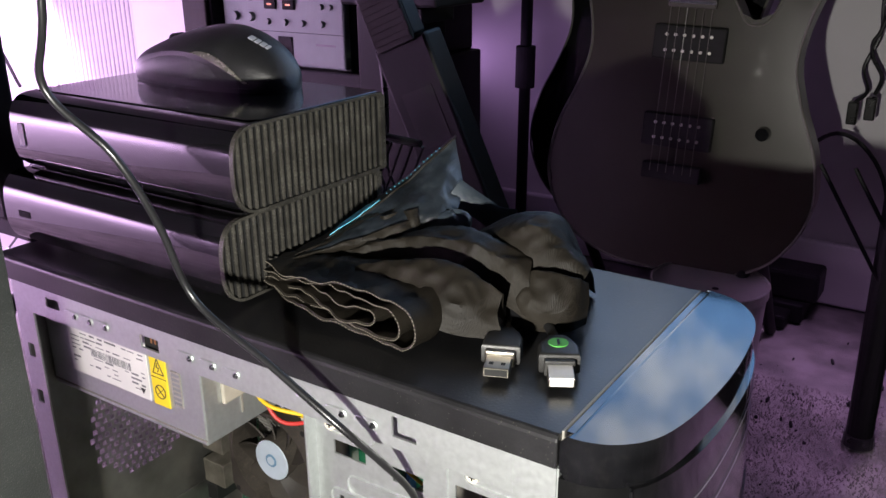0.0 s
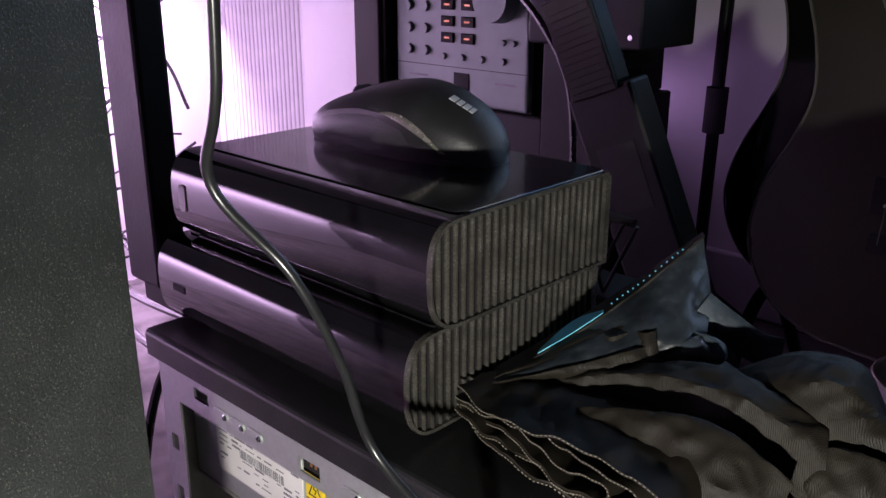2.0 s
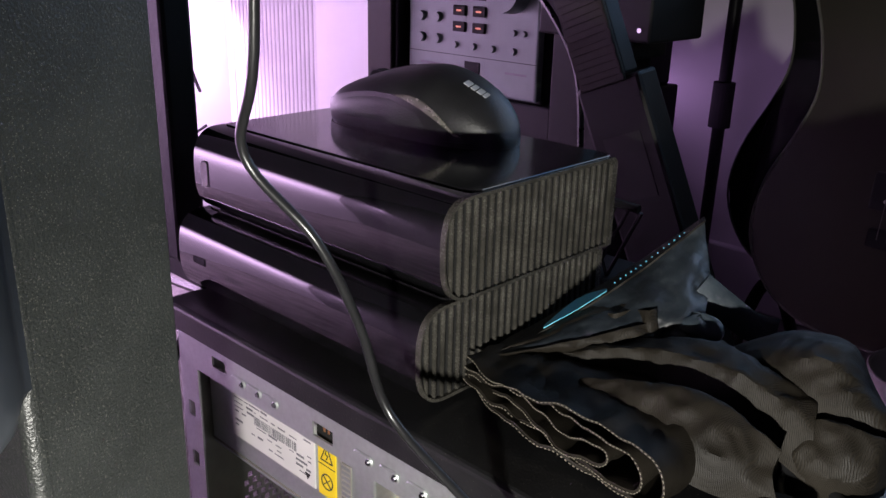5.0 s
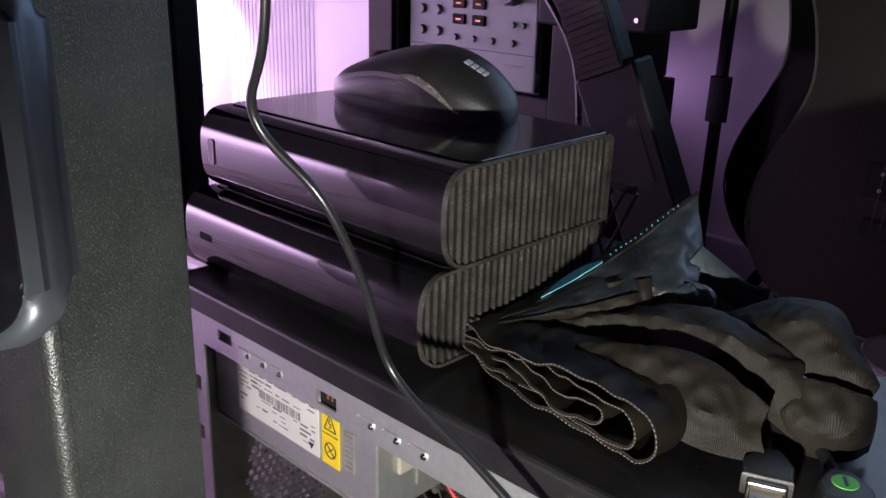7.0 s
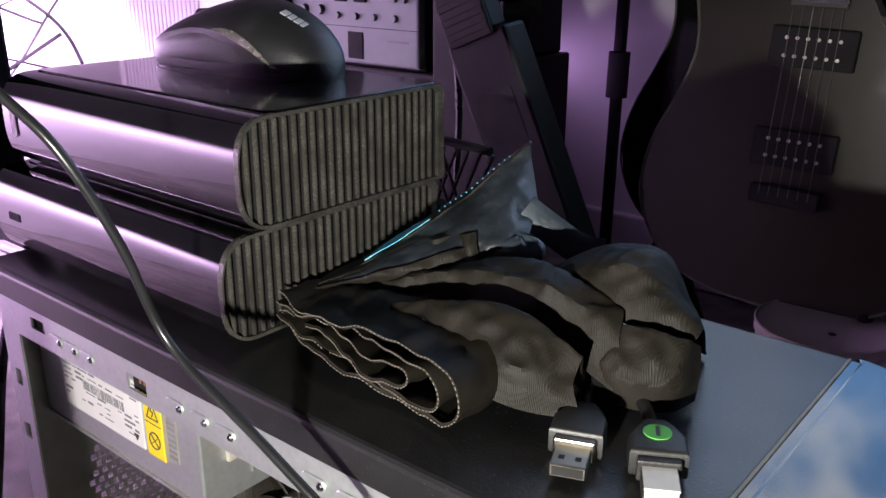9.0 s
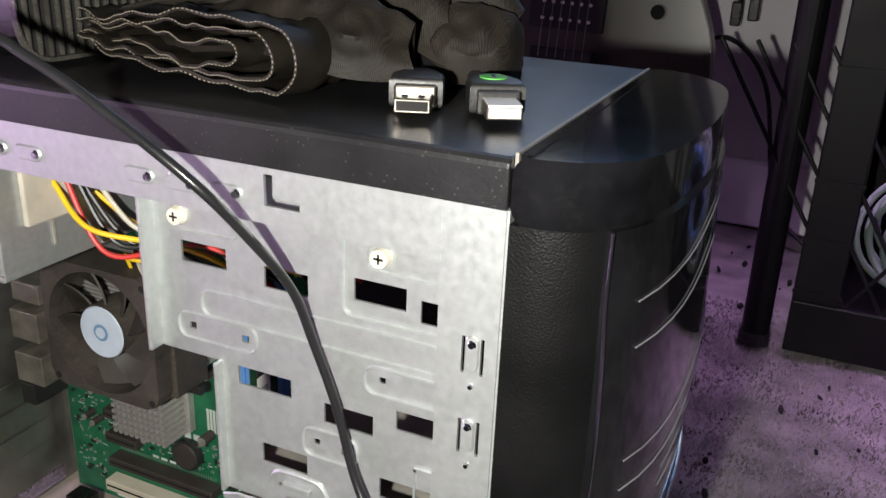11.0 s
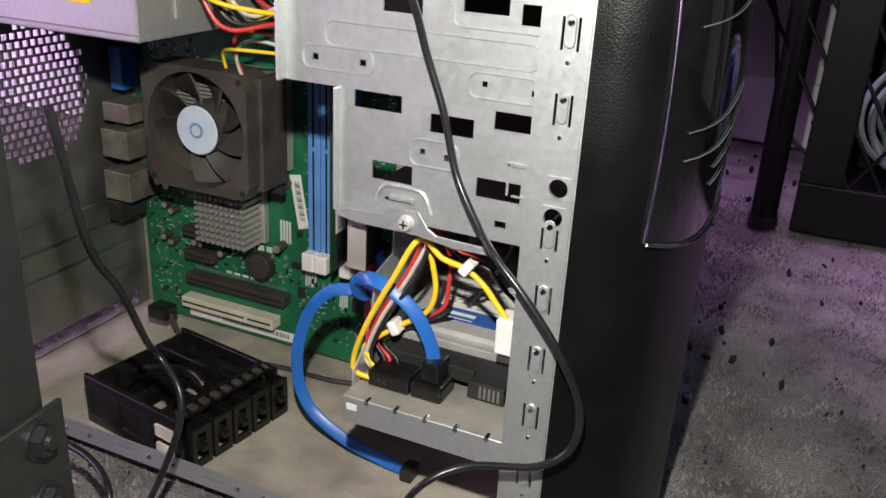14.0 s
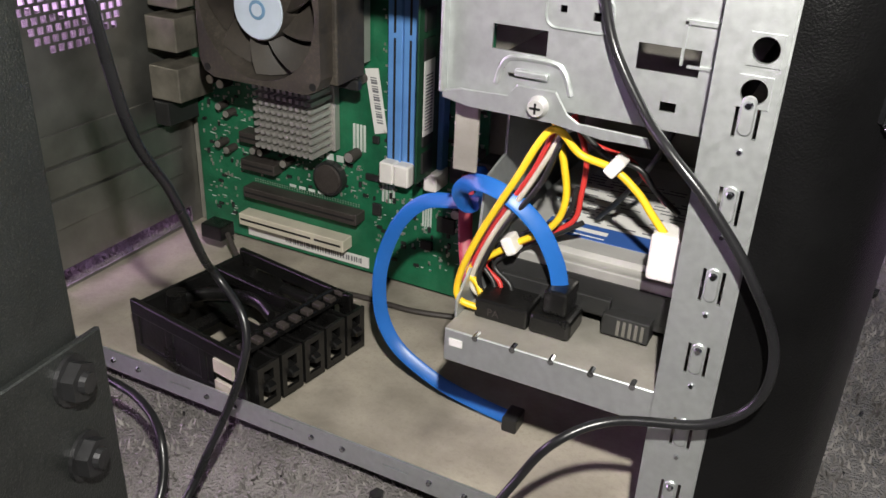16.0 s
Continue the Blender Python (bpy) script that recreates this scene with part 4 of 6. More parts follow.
def cpu_cooler():
    c = thing("cpu_cooler", "dusty black processor fan on an aluminium heat sink", "cooling fan")
    cx, cz, y0 = 0.1325, 0.1925, 0.097
    # frame ring with a round opening
    n = 48
    sq = []
    for k in range(n):
        a = 2 * math.pi * k / n
        s = 0.0408 / max(abs(math.cos(a)), abs(math.sin(a)))
        s = min(s, 0.0535)
        sq.append((cx + s * math.cos(a), cz + s * math.sin(a)))
    ci = [(cx + 0.0378 * math.cos(2 * math.pi * k / n), cz + 0.0378 * math.sin(2 * math.pi * k / n)) for k in range(n)]
    bm = bmesh.new()
    rings = []
    for pts, yy in ((sq, y0), (sq, y0 + 0.025), (ci, y0 + 0.025), (ci, y0)):
        rings.append([bm.verts.new((u, yy, v)) for u, v in pts])
    for a, b in zip(rings, rings[1:] + rings[:1]):
        for k in range(n):
            bm.faces.new((a[k], a[(k + 1) % n], b[(k + 1) % n], b[k]))
    part("fan_frame", bm, M["fan"], c, "dusty black fan frame")
    frame_ob = c.children[-1]
    for sx in (-1, 1):
        for sz in (-1, 1):
            part("screw_hole", cy((cx + sx * 0.0357, y0 - 0.0002, cz + sz * 0.0357), (cx + sx * 0.0357, y0 + 0.001, cz + sz * 0.0357), 0.0022, n=12), M["recess"], frame_ob)
    part("hub", cy((cx, y0 + 0.003, cz), (cx, y0 + 0.022, cz), 0.0165, 0.0175, 36), M["fan"], c)
    hub = c.children[-1]
    st = part("hub_sticker", cy((cx, y0 + 0.0022, cz), (cx, y0 + 0.003, cz), 0.0155, 0.0160, 36), M["hub"], hub, "pale blue round sticker")
    part("hub_ring", cy((cx, y0 + 0.0018, cz), (cx, y0 + 0.0024, cz), 0.0052, n=24), M["hub_blue"], st)
    part("hub_dot", cy((cx, y0 + 0.0014, cz), (cx, y0 + 0.0020, cz), 0.0034, n=20), M["hub"], st)
    for k in range(9):
        a0 = 2 * math.pi * k / 9

        def blade(u, v, a0=a0):
            r = 0.0170 + u * 0.0200
            a = a0 + 0.75 * v + 0.35 * u
            return (cx + r * math.cos(a), y0 + 0.006 + 0.014 * v, cz + r * math.sin(a))
        part("fan_blade", sheet(blade, 6, 4, 0.0012), M["fan_dark"], c, smooth=True)
    part("heat_sink_core", bx(cx - 0.036, cx + 0.036, y0 + 0.048, PCB - 0.002, cz - 0.034, cz + 0.034), M["alu"], c)
    fin = finish(bx(-0.036, 0.036, 0.0, 0.024, -0.0004, 0.0004), "cooling_fin", M["alu"])
    for k in range(27):
        o = new("cooling_fin", fin)
        o.parent, o.location = c, (cx, y0 + 0.0252, cz - 0.034 + k * 0.00262)
    part("fan_shroud_side", bx(cx + 0.0365, cx + 0.0435, y0 + 0.012, y0 + 0.040, cz - 0.037, cz + 0.037, 0.001), M["fan"], c)
    part("clip_lever", bx(cx + 0.010, cx + 0.045, y0 + 0.03, y0 + 0.035, cz - 0.044, cz - 0.038, 0.001), M["chip"], c)
    part("fan_wire_yellow", tube([(cx + 0.018, y0 + 0.012, cz + 0.040), (cx + 0.022, y0 + 0.005, cz + 0.052), (cx + 0.045, y0 - 0.01, cz + 0.058), (cx + 0.075, y0 + 0.01, cz + 0.055)], 0.0011, 8), M["wire_yellow"], c)
    part("fan_wire_red", tube([(cx + 0.030, y0 + 0.012, cz + 0.040), (cx + 0.031, y0 + 0.004, cz + 0.052), (cx + 0.040, y0 - 0.004, cz + 0.066), (cx + 0.056, y0 - 0.002, cz + 0.068), (cx + 0.078, y0 + 0.01, cz + 0.060)], 0.0012, 8), M["wire_red"], c)
    part("fan_wire_white", tube([(cx + 0.034, y0 + 0.012, cz + 0.030), (cx + 0.034, y0 + 0.002, cz + 0.048), (cx + 0.042, y0 - 0.004, cz + 0.060), (cx + 0.058, y0 - 0.002, cz + 0.063), (cx + 0.08, y0 + 0.01, cz + 0.054)], 0.0011, 8), M["wire_white"], c)
    return c


cpu_cooler()


def memory_module():
    m = thing("memory_module", "dark green memory module standing in its socket", "memory module")
    part("board", bx(0.2056, 0.2068, 0.1235, 0.1500, 0.1030, 0.2365), M["pcb_dark"], m)
    for k in range(8):
        part("memory_chip", bx(0.2068, 0.2080, 0.1285, 0.1400, 0.1075 + k * 0.0160, 0.1195 + k * 0.0160), M["chip"], m)
        part("memory_chip", bx(0.2044, 0.2056, 0.1285, 0.1400, 0.1075 + k * 0.0160, 0.1195 + k * 0.0160), M["chip"], m)
    lab = part("label", bx(0.2081, 0.2084, 0.127, 0.139, 0.130, 0.172), M["label"], m, "white paper label")
    part("barcode", bars(bmesh.new(), [(0.129, 0.137, 0.133 + 0.0018 * k, 0.1338 + 0.0018 * k) for k in range(18)], "x", 0.2084, 0.0001), M["ink"], lab)
    m.location.x += 0.011
    return m


memory_module()


def drive_tray():
    t = thing("drive_tray", "galvanised hard drive shelf with a folded front lip", "drive bracket")
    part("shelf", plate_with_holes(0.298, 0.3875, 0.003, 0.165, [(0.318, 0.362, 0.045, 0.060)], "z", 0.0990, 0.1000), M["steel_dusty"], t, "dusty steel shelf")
    lip = part("front_lip", bx(0.298, 0.3875, 0.0022, 0.0034, 0.0845, 0.1000, 0.0004, 1), M["steel"], t, "folded bright steel lip")
    for k in range(5):
        x = 0.312 + k * 0.0165
        part("lip_notch", cy((x, 0.0018, 0.0993), (x, 0.0060, 0.0993), 0.0014, n=8), M["chrome"], lip)
    part("lip_slot", bars(bmesh.new(), [(0.3005, 0.3065, 0.0925, 0.0960)], "y", 0.0021, 0.0003), M["label"], lip)
    out = [(0.012, 0.100), (0.165, 0.100), (0.165, 0.190), (0.055, 0.190), (0.055, 0.160), (0.035, 0.156), (0.030, 0.122), (0.012, 0.108)]
    part("side_plate", prism(out, "x", 0.2975, 0.2987, 0.0003, 1), M["steel"], t)
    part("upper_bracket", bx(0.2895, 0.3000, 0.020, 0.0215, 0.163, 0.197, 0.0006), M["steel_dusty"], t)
    # black sheet standing for the shade in the bay
    part("upper_plate", bx(0.2990, 0.387, 0.075, 0.165, 0.186, 0.1965, 0.001), M["black_side"], t, "black sheet that darkens the bay above the drive")
    return t


drive_tray()


def hard_drive():
    h = thing("hard_drive", "silver hard drive with a white and blue label", "hard drive")
    z0, z1, x0, x1, y0, y1 = 0.1045, 0.1295, 0.3035, 0.4050, 0.0365, 0.165
    part("body", bx(x0, x1, y0, y1, z0 + 0.004, z1 - 0.003, 0.0008), M["hdd"], h)
    part("cover", prism(rounded(x0 + 0.0015, x1 - 0.0015, y0 + 0.007, y1, 0.006, 5), "z", z1 - 0.003, z1, 0.0012, 2), M["hdd_top"], h, "brushed silver cover")
    part("front_step", bx(x0 + 0.002, x1 - 0.002, y0 + 0.001, y0 + 0.0068, z1 - 0.006, z1 - 0.0032, 0.001), M["hdd_top"], h)
    part("front_face", bx(x0 + 0.0015, x1 - 0.0015, y0 - 0.0008, y0 + 0.0006, z0 + 0.004, z1 - 0.0075), M["chip"], h, "black front face of the drive")
    part("circuit_board", bx(x0 + 0.001, x1 - 0.001, y0 - 0.001, y1, z0 + 0.001, z0 + 0.004), M["chip"], h)
    lab = part("label", bx(x0 + 0.014, x1 - 0.012, y0 + 0.032, y1 - 0.012, z1, z1 + 0.0003), M["label"], h, "white drive label with small print")
    part("label_band", bx(x0 + 0.014, x1 - 0.012, y0 + 0.018, y0 + 0.032, z1, z1 + 0.0003), M["blue_label"], h, "blue band of the label")
    part("band_marks", bars(bmesh.new(), [(x0 + 0.017, x0 + 0.024, y0 + 0.023, y0 + 0.028), (x0 + 0.026, x0 + 0.042, y0 + 0.024, y0 + 0.0275), (x0 + 0.018, x0 + 0.042, y0 + 0.020, y0 + 0.0208)], "z", z1 + 0.0003, 0.0001), M["label"], h)
    rng = random.Random(9)
    rows = []
    for r in range(16):
        y, x = y0 + 0.035 + r * 0.0036, x0 + 0.014
        while x < x1 - 0.02:
            w = rng.uniform(0.003, 0.014)
            if rng.random() < 0.7:
                rows.append((x, x + w, y, y + 0.0011))
            x += w + 0.003
    part("print", bars(bmesh.new(), rows, "z", z1 + 0.0003, 0.0001), M["ink"], lab)
    part("port_block", bx(0.309, 0.358, y0 - 0.004, y0 + 0.002, z0 + 0.003, z0 + 0.011, 0.0006), M["chip"], h)
    pins = part("jumper_block", bx(0.356, 0.376, y0 - 0.007, y0 + 0.002, z0 - 0.003, z0 + 0.0065, 0.0006), M["chip"], h)
    for k in range(5):
        part("jumper_slot", bx(0.3625 + k * 0.0025, 0.3638 + k * 0.0025, y0 - 0.0073, y0 - 0.0065, z0 - 0.0020, z0 + 0.0050), M["binding"], pins)
    for x, y in ((x0 + 0.008, y0 + 0.018), (x0 + 0.010, y0 + 0.055), (x1 - 0.010, y0 + 0.018)):
        part("cover_screw", cy((x, y, z1), (x, y, z1 + 0.0008), 0.0026, n=12), M["chrome"], h)
    return h


hard_drive()


def drive_cables():
    # blue flat data cable: drive socket, up in an arch, over to the board, and a free end hanging down
    s = thing("sata_cable", "blue flat data cable looping from the hard drive", "cable")
    part("ribbon", tube([(0.3385, 0.026, 0.118), (0.3350, 0.026, 0.130), (0.3265, 0.025, 0.1445), (0.3130, 0.024, 0.1550), (0.2975, 0.027, 0.1565), (0.2870, 0.034, 0.1475), (0.2850, 0.048, 0.1350), (0.278, 0.080, 0.127), (0.262, 0.115, 0.121), (0.2440, 0.140, 0.118)], 0.0036, 14, 0.16, face=(-0.42, 0.76, -0.48)), M["sata_blue"], s, smooth=True)
    part("right_angle_plug", bx(0.3290, 0.3470, 0.0165, 0.0345, 0.1003, 0.1095, 0.0018), M["caddy"], s, "black right-angle plug")
    part("plug_neck", bx(0.3335, 0.3437, 0.0190, 0.0345, 0.1095, 0.1205, 0.0012), M["caddy"], s)
    part("board_plug", bx(0.2350, 0.2440, 0.132, 0.148, 0.112, 0.124, 0.001), M["chip"], s)
    d = thing("spare_sata_cable", "loose blue flat cable with a black plug on the case bottom", "cable")
    part("ribbon", tube([(0.2880, 0.052, 0.1350), (0.2720, 0.059, 0.1300), (0.2560, 0.060, 0.1250), (0.2430, 0.060, 0.1110), (0.2345, 0.060, 0.0900), (0.2320, 0.060, 0.0720), (0.2345, 0.060, 0.0530), (0.2450, 0.060, 0.0375), (0.2680, 0.060, 0.0255), (0.2900, 0.060, 0.0205), (0.3085, 0.060, 0.0180)], 0.0036, 14, 0.16, face=(-0.42, 0.76, -0.48)), M["sata_blue"], d, smooth=True)
    part("plug", bx(0.3070, 0.3150, 0.0540, 0.0665, 0.0134, 0.0220, 0.001), M["chip"], d, "black plug")
    r = thing("red_data_cable", "crimson flat data cables plugged into the motherboard", "cable")
    for k, (dx, dz) in enumerate(((0, 0), (0.016, 0.002))):
        part("ribbon", tube([(0.242 + dx, 0.142, 0.115 + dz), (0.252 + dx, 0.118, 0.108 + dz), (0.2610 + dx, 0.100, 0.088 + dz), (0.272 + dx, 0.090, 0.066 + dz), (0.292 + dx, 0.095, 0.050), (0.315 + dx, 0.11, 0.040)], 0.0038, 12, 0.3, face=(-0.42, 0.76, -0.48)), M["sata_red"], r, smooth=True)
        part("plug", bx(0.236 + dx, 0.2455 + dx, 0.128, 0.146, 0.106 + dz, 0.120 + dz, 0.001), M["chip"], r)
    # power loom
    p = thing("power_cable_loom", "yellow, red and black power wires with white ties", "cable")
    long_run = [(0.3785, 0.021, 0.1540), (0.3715, 0.020, 0.1625), (0.3650, 0.020, 0.1700), (0.3550, 0.020, 0.1770), (0.3420, 0.020, 0.1800), (0.3305, 0.018, 0.1880), (0.3180, 0.016, 0.1650), (0.3050, 0.016, 0.1390), (0.2972, 0.016, 0.1180), (0.2975, 0.016, 0.1070), (0.3075, 0.0185, 0.1035)]
    short_run = [(0.3270, 0.030, 0.1880), (0.3325, 0.030, 0.1720), (0.3350, 0.030, 0.1560), (0.3300, 0.030, 0.1430), (0.3140, 0.029, 0.1310), (0.2975, 0.026, 0.1170), (0.3025, 0.024, 0.1110), (0.3065, 0.022, 0.1045)]

    def beside(run, dx, dy, dz, skip=0, wander=0.0):
        return [(x + dx + wander * math.sin(2.3 * i), y + dy, z + dz * (i < len(run) - 2)) for i, (x, y, z) in enumerate(run)][skip:]
    runs = [("yellow_wire", "wire_yellow", long_run), ("yellow_wire", "wire_yellow", short_run),
            ("red_wire", "wire_red", beside(long_run, 0.0022, 0.010, 0.0010, 1, 0.0012)), ("red_wire", "wire_red", beside(short_run, 0.0055, 0.007, 0.001, 0, 0.0015)),
            ("black_wire", "wire_black", beside(long_run, 0.0065, 0.008, -0.001, 1, 0.002)), ("black_wire", "wire_black", beside(short_run, 0.0035, 0.006, 0.004, 2, 0.001)),
            ("black_wire", "wire_black", beside(short_run, 0.010, 0.007, 0.002, 3, 0.002)), ("pale_wire", "wire_white", beside(long_run, 0.0025, 0.009, -0.003, 5, 0.001)),
            ("black_wire", "wire_black", [(0.372, 0.05, 0.195), (0.362, 0.055, 0.170), (0.350, 0.06, 0.150), (0.338, 0.07, 0.1330)])]
    for nm, mm, pts in runs:
        part(nm, tube(pts, 0.00150 if mm == "wire_yellow" else 0.00115, 10), M[mm], p, smooth=True)
    plug = part("drive_power_plug", bx(0.3045, 0.3285, 0.0165, 0.0345, 0.1003, 0.1095, 0.0012), M["caddy"], p, "black power plug")
    text = bpy.data.curves.new("plug_letters", "FONT")
    text.body, text.size, text.extrude = "PA", 0.0046, 0.0001
    me = bpy.data.meshes.new_from_object(bpy.data.objects.new("letters", text))
    me.materials.append(M["slot_brown"])
    o = new("plug_letters", me)
    o.parent, o.matrix_local = plug, pose(0.3105, 0.0163, 0.1027, 90, 0, 0)
    conn = part("spare_power_plug", bx(0.3730, 0.3845, 0.016, 0.030, 0.1385, 0.1570, 0.0012), M["white_plastic"], p, "white plastic power plug")
    for x, y, z, tilt in ((0.3560, 0.0195, 0.1790, 35), (0.3150, 0.0270, 0.1330, -30)):
        bm = bx(-0.0025, 0.0025, -0.0045, 0.0045, -0.0040, 0.0040, 0.0012)
        o = part("cable_tie", bm, M["white_plastic"], p, "white cable tie")
        o.matrix_local = pose(x, y, z, 0, tilt, 0)
    u = thing("power_supply_loom", "bundle of coloured wires under the power supply", "cable")
    rng = random.Random(5)
    for k in range(9):
        y = 0.045 + 0.008 * k
        part("wire", tube([(0.170, y * 0.6 + 0.02, 0.300 + rng.uniform(-0.012, 0.012)), (0.190, y, 0.280 + rng.uniform(-0.01, 0.01)), (0.215, y + 0.01, 0.272 + rng.uniform(-0.012, 0.012)), (0.240, y + 0.012, 0.268 + rng.uniform(-0.012, 0.012)), (0.262, y + 0.02, 0.262 + rng.uniform(-0.012, 0.012)), (0.285, y + 0.03, 0.245)], 0.0013, 8), M[("wire_yellow", "wire_red", "wire_black", "wire_black", "wire_white", "wire_yellow", "wire_black", "wire_red", "wire_black")[k]], u, smooth=True)


drive_cables()


def drive_caddy():
    c = thing("drive_caddy", "black plastic drive bracket lying loose in the case", "bracket", place=pose(0.152, 0.0480, 0.0132, 0, 0, -9))
    w, d, h = 0.045, 0.041, 0.035
    # slatted long sides
    for y0 in (-d, d - 0.0035):
        part("long_rail", bx(-w, w, y0, y0 + 0.0035, h - 0.009, h, 0.001), M["caddy"], c)
        part("long_rail", bx(-w, w, y0, y0 + 0.0035, 0.0, 0.008, 0.001), M["caddy"], c)
        for x in (-w, -0.017, 0.010, w - 0.006):
            part("rail_post", bx(x, x + 0.006, y0 + 0.0003, y0 + 0.0032, 0.006, h - 0.007, 0.0008), M["caddy"], c)
    part("long_side_web", bx(-w + 0.004, 0.020, -d + 0.0012, -d + 0.0024, 0.004, h - 0.004), M["caddy"], c)
    part("short_side", bx(-w, -w + 0.0035, -d + 0.0035, d - 0.0035, 0, h * 0.9, 0.001), M["caddy"], c)
    part("inner_wall", bx(w - 0.015, w - 0.012, -d + 0.0035, d - 0.0035, 0, h, 0.001), M["caddy"], c)
    part("deck", plate_with_holes(-w + 0.003, w - 0.012, -d + 0.003, d - 0.003, [(-0.036, -0.014, -0.030, -0.004), (-0.034, -0.016, 0.004, 0.030), (-0.006, 0.012, -0.034, -0.012), (-0.004, 0.016, -0.004, 0.012), (0.000, 0.020, 0.020, 0.034), (0.016, 0.024, -0.034, -0.020)], "z", h * 0.62, h * 0.70), M["caddy"], c)
    # snap cells along the outer side, each an open frame with a hooked tongue
    for k in range(5):
        y0 = -d + 0.004 + k * 0.0165
        cell = part("snap_cell", plate_with_holes(y0, y0 + 0.0145, 0.002, h * 0.80, [(y0 + 0.003, y0 + 0.0115, 0.006, h * 0.42), (y0 + 0.004, y0 + 0.0105, h * 0.52, h * 0.70)], "x", w + 0.0035, w + 0.0055), M["caddy"], c)
        part("cell_cheek", bx(w - 0.012, w + 0.0035, y0, y0 + 0.0020, 0.002, h * 0.78, 0.0005), M["caddy"], cell)
        part("cell_cheek", bx(w - 0.012, w + 0.0035, y0 + 0.0125, y0 + 0.0145, 0.002, h * 0.78, 0.0005), M["caddy"], cell)
        part("hook", prism([(w + 0.001, h * 0.30), (w + 0.0085, h * 0.38), (w + 0.0085, h * 0.46), (w + 0.001, h * 0.56)], "y", y0 + 0.0045, y0 + 0.0100, 0.0006, 1), M["caddy"], cell)
    part("toothed_rail", bx(w - 0.012, w - 0.006, -d + 0.004, d - 0.004, h * 0.84, h * 0.92, 0.0006), M["caddy"], c)
    rail = c.children[-1]
    for k in range(9):
        part("tooth", bx(w - 0.0115, w - 0.0055, -d + 0.006 + k * 0.0090, -d + 0.0105 + k * 0.0090, h * 0.92, h * 1.0, 0.0006), M["slot_brown"], rail)
    for k in range(2):
        part("metal_tab", bx(w - 0.022, w - 0.008, -d - 0.001, -d + 0.001, 0.005 + k * 0.013, 0.013 + k * 0.013), M["wire_white"], c, "cream plastic tab")
    part("swing_lever", tube([(-0.034, -0.018, h * 0.82), (-0.018, -0.004, h * 0.90), (0.004, 0.004, h * 0.92), (0.022, 0.000, h * 0.86)], 0.0042, 12, 0.6, (0, 0, 1)), M["caddy"], c, smooth=True)
    part("lever_boss", cy((-0.034, -0.018, h * 0.66), (-0.034, -0.018, h * 0.94), 0.0065, 0.0058, 20), M["caddy"], c)
    for x, y in ((-0.030, 0.034), (0.020, 0.014), (0.022, -0.016)):
        part("deck_boss", cy((x, y, h * 0.66), (x, y, h * 0.80), 0.0032, 0.0028, 14), M["caddy"], c)
    part("cross_bar", bx(-w + 0.003, w - 0.014, 0.0155, 0.0185, h * 0.70, h * 0.92, 0.0010), M["caddy"], c)
    part("latch_arm", bx(0.000, 0.024, 0.026, 0.033, h * 0.70, h * 0.86, 0.002), M["caddy"], c)
    return c


drive_caddy()
s = thing("audio_lead", "dusty grey lead lying along the case bottom", "cable")
part("plug", bx(0.058, 0.075, 0.120, 0.134, 0.030, 0.040, 0.001), M["caddy"], s)
part("lead", tube([(0.075, 0.126, 0.034), (0.095, 0.118, 0.020), (0.130, 0.120, 0.0155), (0.175, 0.128, 0.0155), (0.215, 0.130, 0.0155), (0.25, 0.14, 0.0155)], 0.0018, 8), M["slot_brown"], s, smooth=True)


